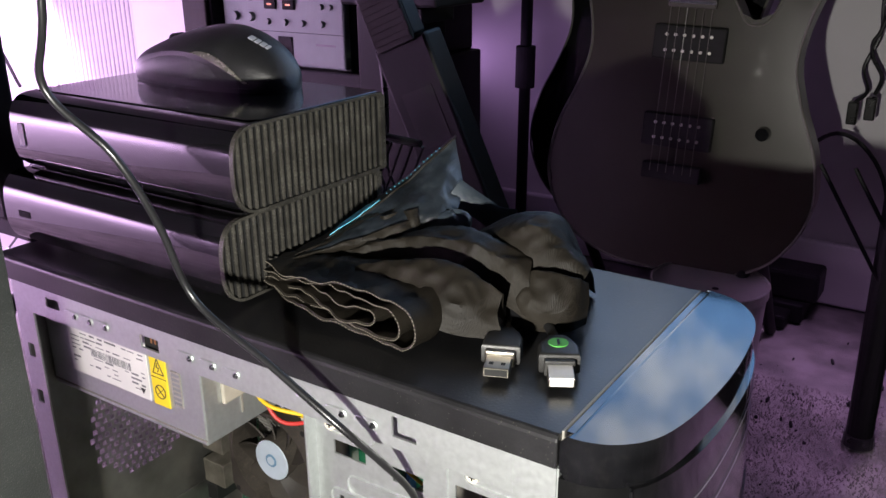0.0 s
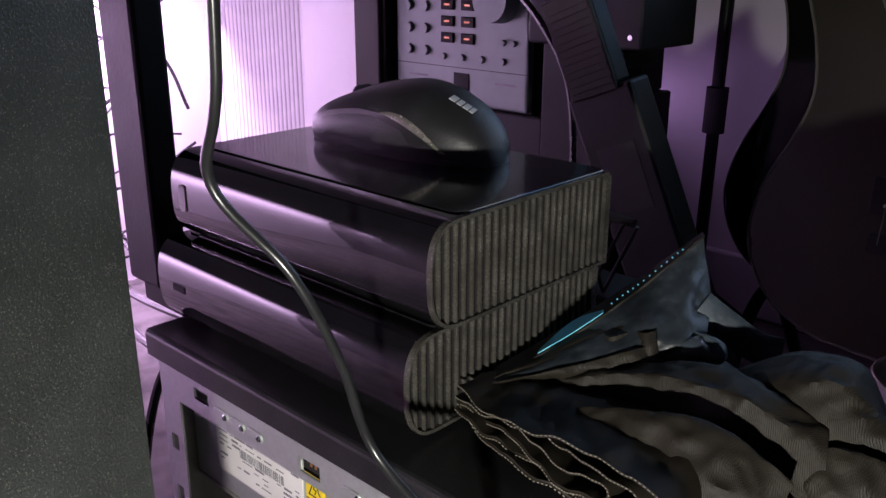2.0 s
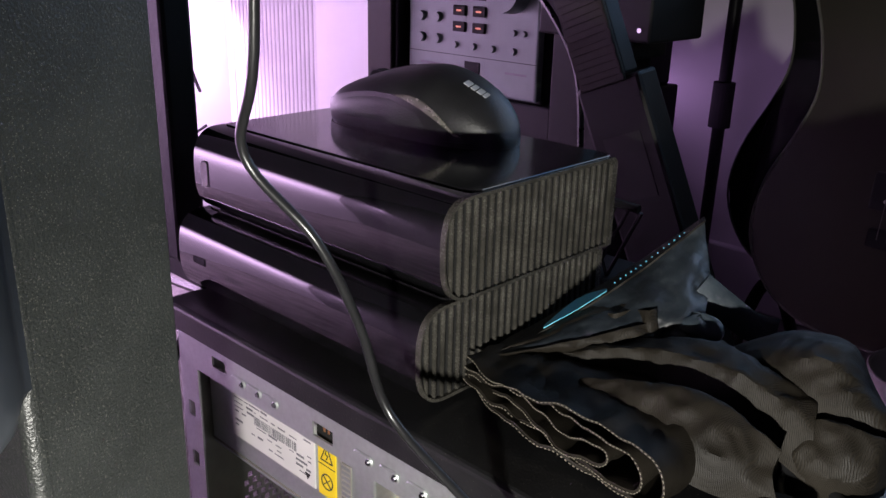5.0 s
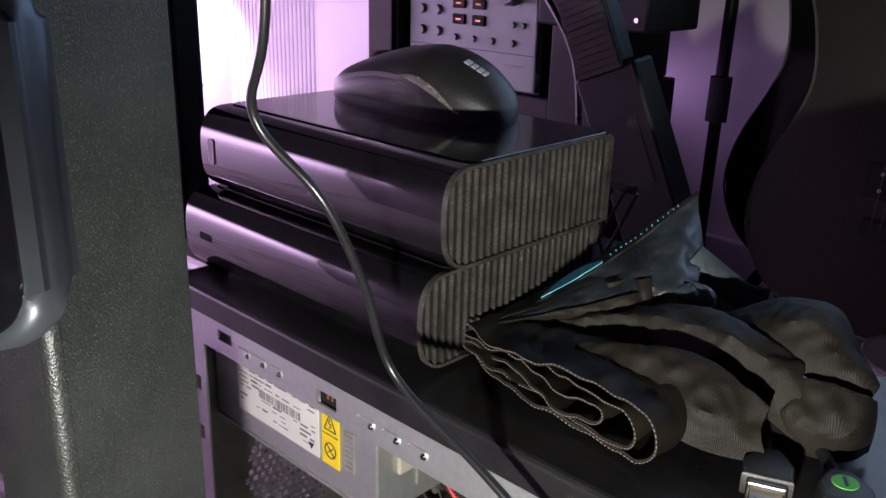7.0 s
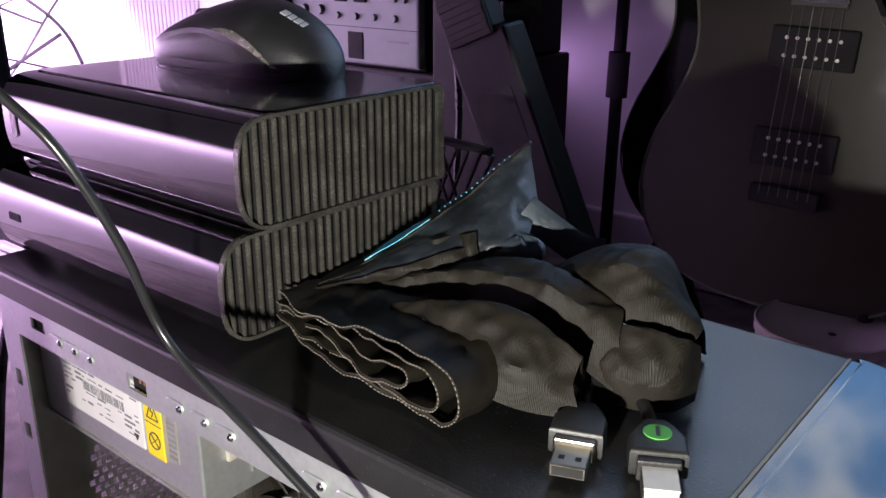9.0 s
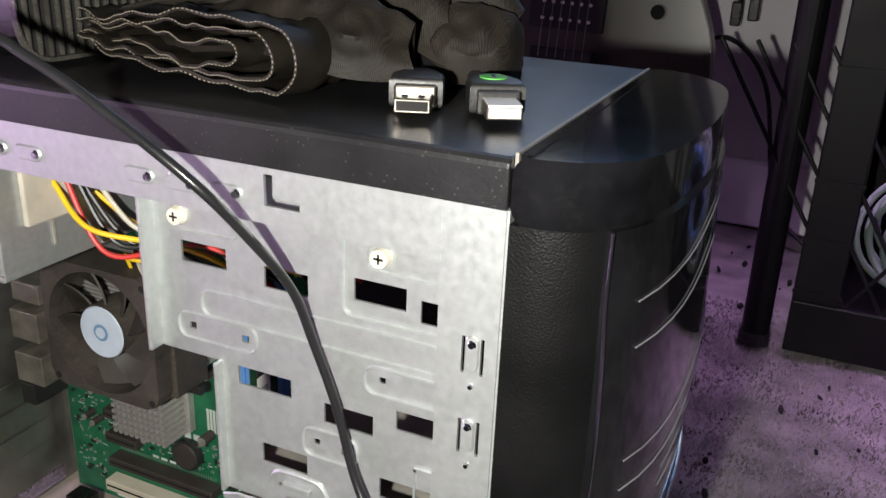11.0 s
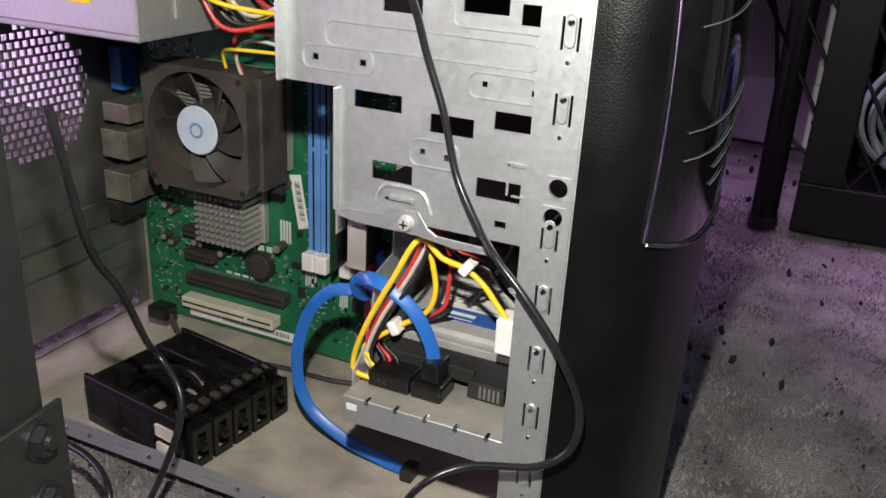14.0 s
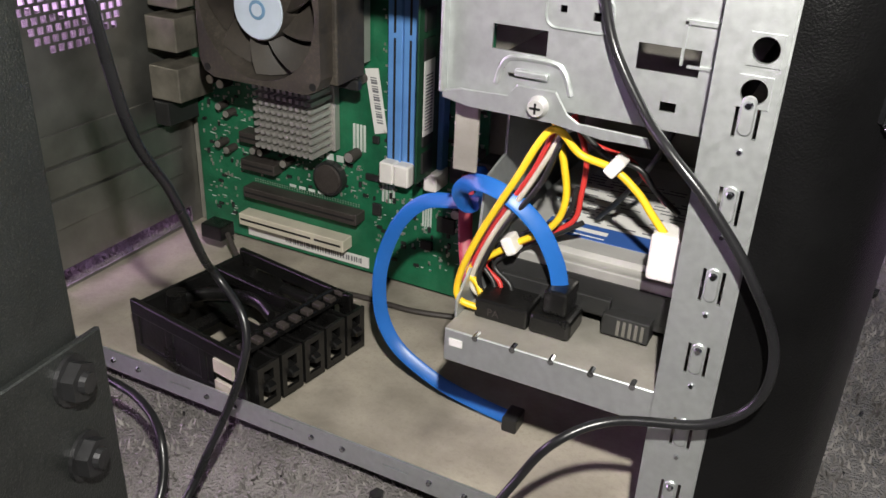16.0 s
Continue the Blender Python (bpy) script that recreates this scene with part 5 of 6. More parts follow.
# ---- on top of the tower ----
def console(name, label, x0, x1, y0, y1, z0, z1):
    c = thing(name, label, "set-top box", group="stacked boxes")
    r = (z1 - z0) * 0.5
    h = z1 - z0
    # rounded front, flat back
    prof = []
    for k in range(25):
        a = radians(-90 - 180 * k / 24)
        c0, s0 = math.cos(a), math.sin(a)
        prof.append((y0 + 0.020 - 0.020 * abs(c0) ** 0.7, z0 + h / 2 + (h / 2) * math.copysign(abs(s0) ** 0.7, s0)))
    prof = [(y1, z0), (y0 + 0.0206, z0), *prof, (y0 + 0.0206, z1), (y1 - 0.003, z1), (y1, z1 - 0.003)]
    part("shell", prism(prof, "x", x0, x1 - 0.003, 0.001, 1), M["piano"], c, "glossy piano-black casing", True)
    part("top_plate", prism(rounded(x0 + 0.002, x1 - 0.002, y0 + 0.019, y1 - 0.001, 0.006, 4), "z", z1 - 0.0002, z1 + 0.0008, 0.0004, 1), M["piano_top"], c, "dusty glossy top")
    inner = [(y0 + 0.020 + (y - y0 - 0.020) * 0.96, z0 + h / 2 + (z - z0 - h / 2) * 0.93) for y, z in prof]
    part("vent_panel", prism(inner, "x", x1 - 0.0032, x1 - 0.0022), M["recess"], c, "ribbed end panel with dark slots")
    panel = c.children[-1]
    # rim round the end
    bm = bmesh.new()
    a = [[bm.verts.new((xx, y, z)) for y, z in pr] for xx, pr in ((x1 - 0.003, prof), (x1, prof), (x1, inner), (x1 - 0.003, inner))]
    for p, q in zip(a, a[1:] + a[:1]):
        for i in range(len(prof)):
            j = (i + 1) % len(prof)
            bm.faces.new((p[i], p[j], q[j], q[i]))
    part("end_rim", bm, M["rib"], c)
    n = int((y1 - y0 - 0.006) / 0.0052)
    for k in range(n):
        y = y0 + 0.0042 + k * 0.0052
        half = h / 2 * 0.93
        if y + 0.0013 < y0 + 0.020:
            half *= max(0.02, 1 - ((y0 + 0.020 - y - 0.0013) / 0.0195) ** 2.857) ** 0.35
        zc = z0 + h / 2
        part("rib", bx(x1 - 0.0025, x1 - 0.0002, y, y + 0.0022, zc - half, zc + half, 0.0010, 2), M["rib"], panel, smooth=True)
    return c


lower = console("set_top_box", "glossy black set-top box with a ribbed end, on the tower", -0.002, 0.2025, 0.0125, 0.152, 0.3625, 0.4105)
upper = console("set_top_box", "glossy black set-top box with a dusty top, stacked on another", 0.008, 0.2085, 0.0205, 0.150, 0.4125, 0.4610)
for c, z0, y in ((lower, 0.3605, 0.03), (upper, 0.4105, 0.04)):
    for x in (0.02, 0.175):
        for yy in (y + 0.012, 0.13):
            part("rubber_foot", cy((x, yy, z0), (x, yy, z0 + 0.0035), 0.006, n=12), M["recess"], c)
part("status_panel", prism(rounded(0.0165, 0.0225, 0.429, 0.444, 0.002, 3), "y", 0.0198, 0.0225), M["white_plastic"], upper, "small white front label")
part("card_slot", bx(0.014, 0.026, 0.0121, 0.0140, 0.384, 0.388), M["recess"], lower)


def mouse():
    m = thing("computer_mouse", "matt black computer mouse resting on the upper box", "mouse", place=pose(0.0965, 0.118, 0.4618, 0, 0, 0))
    L, W, H = 0.0675, 0.033, 0.0385

    def width(t):
        return W * (1 - abs(t) ** (7 if t < 0 else 3.2)) ** 0.5 * (0.93 + 0.07 * math.cos(3.0 * t))

    def crown(t):
        rise = 1 - 0.58 * (abs(t - 0.2) / 1.2) ** 1.55
        return H * rise * (1 - max(0, t - 0.25) ** 2 * 0.5) * (1 - abs(t) ** (24 if t < 0 else 8)) ** 0.5

    def tuck(a):
        return 1 - 0.16 * max(0.0, 1 - math.sin(a) * 1.6) ** 1.5

    def hull(scale, low, high):
        bm = bmesh.new()
        nu, nv = 40, 20
        rows = []
        for i in range(nu + 1):
            u = i / nu
            t = -1 + 2 * u
            w = scale * width(t)
            top = crown(t)
            row = []
            for j in range(nv + 1):
                a = math.pi * j / nv
                y = -w * math.cos(a) * tuck(a)
                z = top * math.sin(a) ** 0.75
                row.append(bm.verts.new((t * L, y, z)))
            rows.append(row)
        for i in range(nu):
            for j in range(nv):
                bm.faces.new((rows[i][j], rows[i + 1][j], rows[i + 1][j + 1], rows[i][j + 1]))
        bmesh.ops.remove_doubles(bm, verts=bm.verts, dist=1e-5)
        return bm
    part("shell", hull(1.0, 0, 1), M["mouse"], m, "matt black mouse shell", True)

    def skin(t, a, off):
        w, top = width(t) * tuck(a), crown(t)
        return (t * L * (1 + off * 4), -(w + off) * math.cos(a), top * math.sin(a) ** 0.75 + off * math.sin(a))

    def crest(t):
        return 0.12 + 0.50 * max(0.0, 1 - ((t + 0.45) / 1.12) ** 2) ** 0.8
    part("side_grip", sheet(lambda u, v: skin(-0.96 + 1.58 * u, 0.02 + (crest(-0.96 + 1.58 * u) - 0.02) * v, 0.0007 - 0.0018 * math.sin(math.pi * v) * math.sin(math.pi * u)), 34, 8, 0.0008), M["mouse_grip"], m, "satin black side grip", True)
    part("grip_edge", sheet(lambda u, v: skin(0.10 + 0.62 * u, crest(0.10 + 0.62 * u) + (0.012 + 0.13 * math.sin(math.pi * u)) * v, 0.0009), 24, 4, 0.0006), M["grip_edge"], m, "glossy graphite edge of the grip", True)
    part("wheel", cy((-0.036, -0.0035, 0.0240), (-0.036, 0.0035, 0.0240), 0.0065, n=24), M["recess"], m)
    part("button_gap", tube([(t * L, 0.0, crown(t)) for t in (-0.95, -0.75, -0.5, -0.3, -0.1)], 0.0005, 6), M["recess"], m)
    bm = bmesh.new()
    for k, (u, w) in enumerate(((0.0, 0.0036), (0.0046, 0.0028), (0.0084, 0.0032), (0.0124, 0.0022))):
        box(bm, u, u + w, -0.0026, 0.0026, 0, 0.0004)
    o = part("print_mark", bm, M["mark"], m, "pale grey printed mark")
    o.matrix_local = pose(0.0400, -0.0085, 0.0325, 12, 27, 18)
    part("lead", tube([(-0.062, 0.0, 0.008), (-0.075, 0.004, 0.004), (-0.090, 0.014, 0.003), (-0.098, 0.03, -0.02), (-0.104, 0.05, -0.1)], 0.0017, 8), M["rubber"], m, smooth=True)
    part("skirt", prism([(math.copysign(abs(math.cos(a)) ** 0.75, math.cos(a)) * L * 0.93, math.copysign(abs(math.sin(a)) ** 0.75, math.sin(a)) * W * 0.84) for a in [2 * math.pi * k / 40 for k in range(40)]], "z", 0.0, 0.0028, 0.0006, 1), M["mouse_grip"], m)
    return m


mouse()


def wrinkle(x, y, z, s, a):
    return a * noise.noise(Vector((x * s, y * s, z * s)))


def bag():
    b = thing("folded_bag", "crumpled black nylon bag with slate-blue lining, folded on the tower", "bag")
    T = TOP + 0.0012
    # the rolled hem: loops one inside the other, open ends gathered at the ribbed box
    for k, (r, x0, x1, y0) in enumerate(((0.0120, 0.206, 0.309, 0.0235), (0.0085, 0.207, 0.303, 0.0250), (0.0045, 0.208, 0.290, 0.0265))):
        def loop(u, v, r=r, x0=x0, x1=x1, y0=y0, k=k):
            length = x1 - x0
            s = u * (2 * length + math.pi * r)
            if s < length:
                x, zz = x0 + s, -r
            elif s < length + math.pi * r:
                a = (s - length) / r - math.pi / 2
                x, zz = x1 + r * math.cos(a), r * math.sin(a)
            else:
                x, zz = x1 - (s - length - math.pi * r), r
            f = min(1, max(0, (x - x0) / length))
            y = y0 + v * 0.110 + 0.014 * (1 - f) ** 1.5 + 0.0025 * math.sin(x * 70 + 2 * k)
            gather = 0.38 + 0.62 * min(1, f * 1.5)
            rise = 0.0025 * (1 - f) ** 1.3
            zz = zz * gather + 0.0125 + rise + wrinkle(x, y, k, 60, 0.0036) + wrinkle(x, y, k + 3, 130, 0.0020)
            return (x, y, max(T + 0.0004 + 0.0008 * k, T + zz))
        lay = part("folded_layer", sheet(loop, 72, 22, 0.0011), M["cloth"], b, "folded black woven nylon", True)
        hem = [Vector(loop(u / 60, 0.0)) + Vector((0, -0.0007, 0)) for u in range(61)]
        bm = bmesh.new()
        for i in range(60):
            p, q = hem[i], hem[i + 1]
            for f in (0.05, 0.55):
                cyl(bm, p.lerp(q, f), p.lerp(q, f + 0.25), 0.00026, n=5)
        part("hem_stitching", bm, M["thread"], lay)

    # crumpled folds over the roll: each drawn through rails from its front foot over the ridge to its back
    folds = [
        [[(0.222, 0.040, T + 0.004), (0.288, 0.040, T + 0.012), (0.326, 0.044, T + 0.006), (0.352, 0.052, T + 0.006)],
         [(0.213, 0.047, 0.374), (0.268, 0.047, 0.384), (0.318, 0.048, 0.388), (0.347, 0.055, 0.380)],
         [(0.212, 0.055, 0.377), (0.265, 0.058, 0.387), (0.313, 0.061, 0.3985), (0.346, 0.062, 0.386)],
         [(0.214, 0.063, 0.372), (0.265, 0.070, 0.374), (0.312, 0.073, 0.380), (0.343, 0.070, 0.370)]],
        [[(0.214, 0.061, 0.370), (0.265, 0.071, 0.373), (0.318, 0.073, 0.381), (0.352, 0.074, 0.370)],
         [(0.214, 0.066, 0.378), (0.262, 0.078, 0.391), (0.313, 0.082, 0.401), (0.350, 0.083, 0.391)],
         [(0.215, 0.073, 0.380), (0.255, 0.092, 0.393), (0.302, 0.098, 0.405), (0.342, 0.097, 0.396)],
         [(0.218, 0.080, 0.372), (0.255, 0.105, 0.374), (0.300, 0.111, 0.382), (0.338, 0.108, 0.372)]],
        [[(0.300, 0.101, 0.382), (0.330, 0.092, 0.391), (0.352, 0.091, 0.389), (0.370, 0.097, 0.383)],
         [(0.297, 0.108, 0.393), (0.325, 0.103, 0.409), (0.349, 0.102, 0.412), (0.371, 0.106, 0.391)],
         [(0.299, 0.128, 0.392), (0.324, 0.130, 0.406), (0.346, 0.130, 0.405), (0.364, 0.124, 0.384)],
         [(0.302, 0.146, T + 0.002), (0.325, 0.154, T + 0.002), (0.345, 0.150, T + 0.002), (0.361, 0.140, T + 0.002)]],
        [[(0.336, 0.082, T + 0.003), (0.354, 0.076, T + 0.001), (0.370, 0.083, T + 0.001), (0.374, 0.098, T + 0.001)],
         [(0.337, 0.080, 0.376), (0.354, 0.074, 0.383), (0.372, 0.082, 0.380), (0.375, 0.098, 0.377)],
         [(0.338, 0.087, 0.385), (0.355, 0.086, 0.392), (0.370, 0.092, 0.388), (0.373, 0.102, 0.384)],
         [(0.338, 0.096, 0.382), (0.354, 0.097, 0.386), (0.366, 0.102, 0.382), (0.369, 0.108, 0.378)]]]
    for k, rails in enumerate(folds):
        lines = [smooth_path(r, 16) for r in rails]

        def cloth(u, v, lines=lines, k=k):
            i = u * (len(lines[0]) - 1)
            i0 = min(int(i), len(lines[0]) - 2)
            col = smooth_path([ln[i0].lerp(ln[i0 + 1], i - i0) for ln in lines], 8)
            j = v * (len(col) - 1)
            j0 = min(int(j), len(col) - 2)
            q = col[j0].lerp(col[j0 + 1], j - j0)
            body = min(1.0, 4.5 * v) * (0.35 + 0.65 * min(1.0, 3 * u))
            run = 5.2 * v + 1.6 * noise.noise(q * 16 + Vector((0, 0, k * 3.1))) + k
            dent = 0.0030 - 0.0042 * abs(math.sin(run)) - 0.0040 * abs(noise.noise(q * 38 + Vector((0, k * 2.0, 0)))) - 0.0028 * abs(noise.noise(q * 110 + Vector((k * 2.0, 0, 0))))
            q = q + Vector((0.15, -0.45, 0.9)) * dent * body
            q.x += 0.0016 * noise.noise(q * 60 + Vector((5, 0, k)))
            q.z = max(q.z, T + 0.0008 + 0.0005 * k)
            return q
        part("crumpled_pleat", sheet(cloth, 64, 36, 0.0010), M["cloth"], b, "crumpled black nylon pleat", True)

    # torn curtain of lining under the flap
    def curtain(u, v):
        p = Vector((0.2440, 0.096, 0.4000)).lerp(Vector((0.2640, 0.106, 0.4060)), u).lerp(Vector((0.2510, 0.091, 0.3850)).lerp(Vector((0.2740, 0.096, 0.3850)), u), v)
        return p + Vector((0.3, -0.9, 0.1)) * (0.003 * math.sin(9 * u + 2 * v) + wrinkle(p.x, p.y, p.z, 120, 0.004))
    part("lining_curtain", sheet(curtain, 22, 18, 0.0008), M["cloth"], b, "crumpled nylon hanging under the flap", True)

    # raised flap, cloth on one face and lining on the other
    def flap(u, v):
        p0, mid, tip0, tip1 = Vector((0.210, 0.056, 0.379)), Vector((0.284, 0.112, 0.391)), Vector((0.2590, 0.1535, 0.4365)), Vector((0.2680, 0.1480, 0.4120))
        upper = p0.lerp(tip0, v) + Vector((0, 0, -0.006)) * math.sin(math.pi * v)
        lower = p0.lerp(mid, min(1, v * 1.35)) if v < 0.74 else mid.lerp(tip1, (v - 0.74) / 0.26)
        p = upper.lerp(lower, u)
        p += Vector((0.35, -0.75, 0.35)) * 0.011 * math.sin(math.pi * u) * math.sin(math.pi * min(1, v * 1.05))
        p += Vector((0.5, -0.6, 0.5)) * (wrinkle(p.x, p.y, p.z, 75, 0.0045) + wrinkle(p.x, p.y, p.z, 190, 0.0014))
        return p
    part("flap", sheet(flap, 34, 44, 0.0009), M["coated"], b, "blue-black coated nylon of the raised flap", True)
    part("flap_back", sheet(lambda u, v: Vector(flap(0.9 * u, v * 0.97)) + Vector((-0.0030, 0.0030, 0.0004)), 24, 30, 0.0009), M["cloth"], b, "black nylon face of the flap", True)
    part("flap_face", sheet(lambda u, v: Vector(flap(0.62 + 0.40 * u, v * 0.62)) + Vector((0.0014, -0.0030, 0.0010)), 20, 34, 0.0009), M["cloth"], b, "black nylon face of the flap", True)
    def fold_back(u, v):
        return Vector(flap(0.0, v)) + Vector((-0.0110, 0.0175, -0.0010)) * u * (0.35 + 0.65 * math.sin(math.pi * min(1.0, 0.15 + v * 0.85))) + Vector((0, 0, 0.0012))
    part("folded_back_edge", sheet(fold_back, 8, 36, 0.0009), M["cloth"], b, "black nylon edge folded back", True)
    part("printed_emblem", sheet(lambda u, v: Vector(fold_back(0.05 + 0.85 * u * (1 - 0.8 * abs(2 * v - 1) ** 1.5), 0.22 + 0.30 * v)) + Vector((0.0002, -0.0003, 0.0012)), 8, 12, 0.0004), M["cyan"], b, "sky-blue printed emblem")
    bm = bmesh.new()
    for k in range(14):
        p = Vector(fold_back(0.25, 0.56 + 0.026 * k)) + Vector((0.0002, -0.0003, 0.0014))
        bmesh.ops.create_icosphere(bm, subdivisions=1, radius=0.00045, matrix=Matrix.Translation(p))
    part("dotted_print", bm, M["cyan"], b)
    # blue strap end and inner fold
    part("strap_end", tube([(0.270, 0.134, 0.411), (0.281, 0.140, 0.402), (0.293, 0.145, 0.394), (0.304, 0.149, 0.3925)], 0.0072, 12, 0.18, (0.2, 0.5, 0.8)), M["lining"], b, "slate-blue webbing strap end", True)
    for q, r, s2 in (((0.2795, 0.118, 0.3965), 0.0085, 3), ((0.2700, 0.112, 0.3940), 0.0075, 5)):
        def lump(u, v, q=q, r=r, s2=s2):
            a, e = 2 * math.pi * u, math.pi * (v - 0.5)
            k = r * (1 + 0.35 * noise.noise(Vector((math.cos(a) * 1.3 + s2, math.sin(a) * 1.3, v * 2))))
            return (q[0] + 1.35 * k * math.cos(a) * math.cos(e), q[1] + k * math.sin(a) * math.cos(e), q[2] + 0.85 * k * math.sin(e))
        part("lining_fold", sheet(lump, 24, 14), M["lining"], b, "slate-blue lining fold", True)
    part("tie_strap", tube([(0.325, 0.098, 0.386), (0.334, 0.092, 0.384), (0.341, 0.085, 0.377), (0.346, 0.079, 0.370), (0.352, 0.073, 0.3655)], 0.0055, 10, 0.45, (0.6, 0.6, 0.2)), M["matt_black"], b, "black tie strap", True)
    return b


bag()


def usb_plug(name, label, tip, back, wide, female):
    u = thing(name, label, "usb plug")
    tip, back = Vector(tip), Vector(back)
    d = (back - tip)
    d.z = 0.0
    m = Matrix.Translation(tip) @ Matrix.Rotation(math.atan2(d.y, d.x), 4, "Z")
    u.matrix_world = m
    n = d.length
    met = part("metal_shell", bx(0.0, 0.0135, -0.0060, 0.0060, 0.0015, 0.0063, 0.0004, 1), M["plug_metal"], u, "nickel-plated shell")
    part("opening", bx(-0.0002, 0.004, -0.0052, 0.0052, 0.0023, 0.0055), M["recess"] if female else M["white_plastic"], met)
    for s in (-0.0028, 0.0028):
        part("shell_window", bx(0.0035, 0.0058, s - 0.001, s + 0.001, 0.0060, 0.0065), M["recess"], met)
    if not female:
        part("contact_tongue", bx(-0.0003, 0.012, -0.0055, 0.0055, 0.0058, 0.0066), M["white_plastic"], met)
    part("collar", bx(0.012, 0.016, -0.0072, 0.0072, 0.0006, 0.0085, 0.0008), M["plug_metal"] if female else M["usb_body"], u)
    body = part("body", prism([(0.0155, -wide), (n * 0.70, -wide * 1.02), (n * 0.88, -wide * 0.72), (n, -wide * 0.4), (n, wide * 0.4), (n * 0.88, wide * 0.72), (n * 0.70, wide * 1.02), (0.0155, wide)], "z", 0.0, 0.0105, 0.0018, 3), M["usb_body"], u, "dark grey moulded plug body", True)
    if not female:
        bm = cy((0.027, 0, 0.0104), (0.027, 0, 0.0109), 0.0048, n=24)
        e = part("round_emblem", bm, M["green_print"], body, "green oval print")
        part("emblem_line", bx(0.0240, 0.0300, -0.0006, 0.0006, 0.0109, 0.0111), M["usb_body"], e)
    return u


usb_plug("usb_socket_plug", "dark grey usb extension socket lying on the tower", (0.3635, 0.0245, TOP + 0.0012), (0.3497, 0.0590, 0), 0.0092, True)
usb_plug("usb_plug", "dark grey usb plug with a green print on the tower", (0.3930, 0.0320, TOP + 0.0012), (0.3745, 0.0640, 0), 0.0095, False)
s = thing("usb_lead", "short black lead joining two usb plugs", "cable")
part("lead", tube([(0.3500, 0.058, 0.366), (0.344, 0.070, 0.367), (0.343, 0.080, 0.368), (0.350, 0.086, 0.368), (0.363, 0.078, 0.367), (0.3750, 0.063, 0.366)], 0.0026, 10), M["rubber"], s, smooth=True)

s = thing("power_lead", "long black lead hanging over the open side of the tower", "cable")
part("lead", tube([(0.262, -0.095, 0.80), (0.240, -0.088, 0.62), (0.2225, -0.080, 0.531), (0.2065, -0.075, 0.496), (0.2245, -0.060, 0.467), (0.2290, -0.045, 0.432), (0.2330, -0.033, 0.392), (0.2770, -0.030, 0.368), (0.3120, -0.024, 0.344), (0.3230, -0.010, 0.322), (0.3290, 0.004, 0.300), (0.3340, 0.0095, 0.278), (0.3430, 0.0100, 0.254), (0.3515, 0.0090, 0.226), (0.3665, 0.0020, 0.2065), (0.3790, -0.006, 0.197), (0.3945, -0.010, 0.184), (0.4110, -0.011, 0.164), (0.4235, -0.011, 0.140), (0.4225, -0.011, 0.118), (0.4080, -0.013, 0.104), (0.3770, -0.018, 0.0965), (0.3590, -0.030, 0.087), (0.345, -0.036, 0.062), (0.325, -0.08, 0.03), (0.28, -0.20, 0.006), (0.10, -0.35, 0.005)], 0.0018, 12), M["rubber"], s, smooth=True)


# ---- equipment rack beside the tower ----
def rack():
    r = thing("equipment_rack", "charcoal powder-coated steel equipment rack post", "rack", place=pose(0.2300, -0.1616, 0, 0, 0, 15.9))
    part("post_side", bx(-0.0020, 0.0, 0.0040, 0.0550, 0.128, 1.6, 0.0006), M["rack"], r, "charcoal powder-coated post")
    holes = []
    for k in range(0, 60):
        z = 0.118 + 0.0148 * k
        holes.append((-0.040, -0.0305, z, z + 0.0095))
    part("post_front", plate_with_holes(-0.090, -0.0040, 0.110, 1.6, holes, "y", 0.0, 0.0018), M["rack"], r, "front flange with square holes")
    fr = r.children[-1]
    part("post_fold", cy((-0.0040, 0.0040, 0.112), (-0.0040, 0.0040, 1.6), 0.0041, n=28), M["rack"], r, "rounded fold of the post", True)
    part("inner_return", bx(-0.016, -0.0020, 0.0535, 0.0550, 0.128, 1.6), M["rack"], r)
    for k, z in enumerate((0.156, 0.199, 0.243, 0.288, 0.332)):
        text = bpy.data.curves.new("unit_number", "FONT")
        text.body, text.size, text.extrude = str(k + 1), 0.0085, 0.0001
        me = bpy.data.meshes.new_from_object(bpy.data.objects.new("digit", text))
        me.materials.append(M["label"])
        o = new("unit_number", me)
        o.parent, o.matrix_local = fr, pose(-0.021, -0.0003, z - 0.003, 90, 0, 0)
        part("unit_line", bars(bmesh.new(), [(-0.028, -0.012, z + 0.0215, z + 0.0222)], "y", -0.0001, 0.0002), M["label"], fr)
    part("foot_plate", prism([(-0.075, 0.02), (0.064, 0.02), (0.064, 0.129), (0.010, 0.138), (-0.005, 0.125), (-0.075, 0.085)], "x", 0.0004, 0.0032, 0.0006, 1), M["rack"], r, "bolted charcoal foot plate")
    for z in (0.1215, 0.0900):
        b = part("hex_bolt", cy((0.0032, 0.043, z), (0.0090, 0.043, z), 0.0072, n=6), M["bolt"], r, "black hexagon bolt")
        part("washer", cy((0.0030, 0.043, z), (0.0046, 0.043, z), 0.0088, n=20), M["bolt"], b)
        part("bolt_end", cy((0.0090, 0.043, z), (0.0110, 0.043, z), 0.0040, 0.0035, 14), M["bolt"], b)
    part("base_beam", bx(-0.18, -0.0022, -0.070, 0.066, 0.0, 0.105, 0.003), M["rack"], r, "charcoal base beam")
    return r


rack()


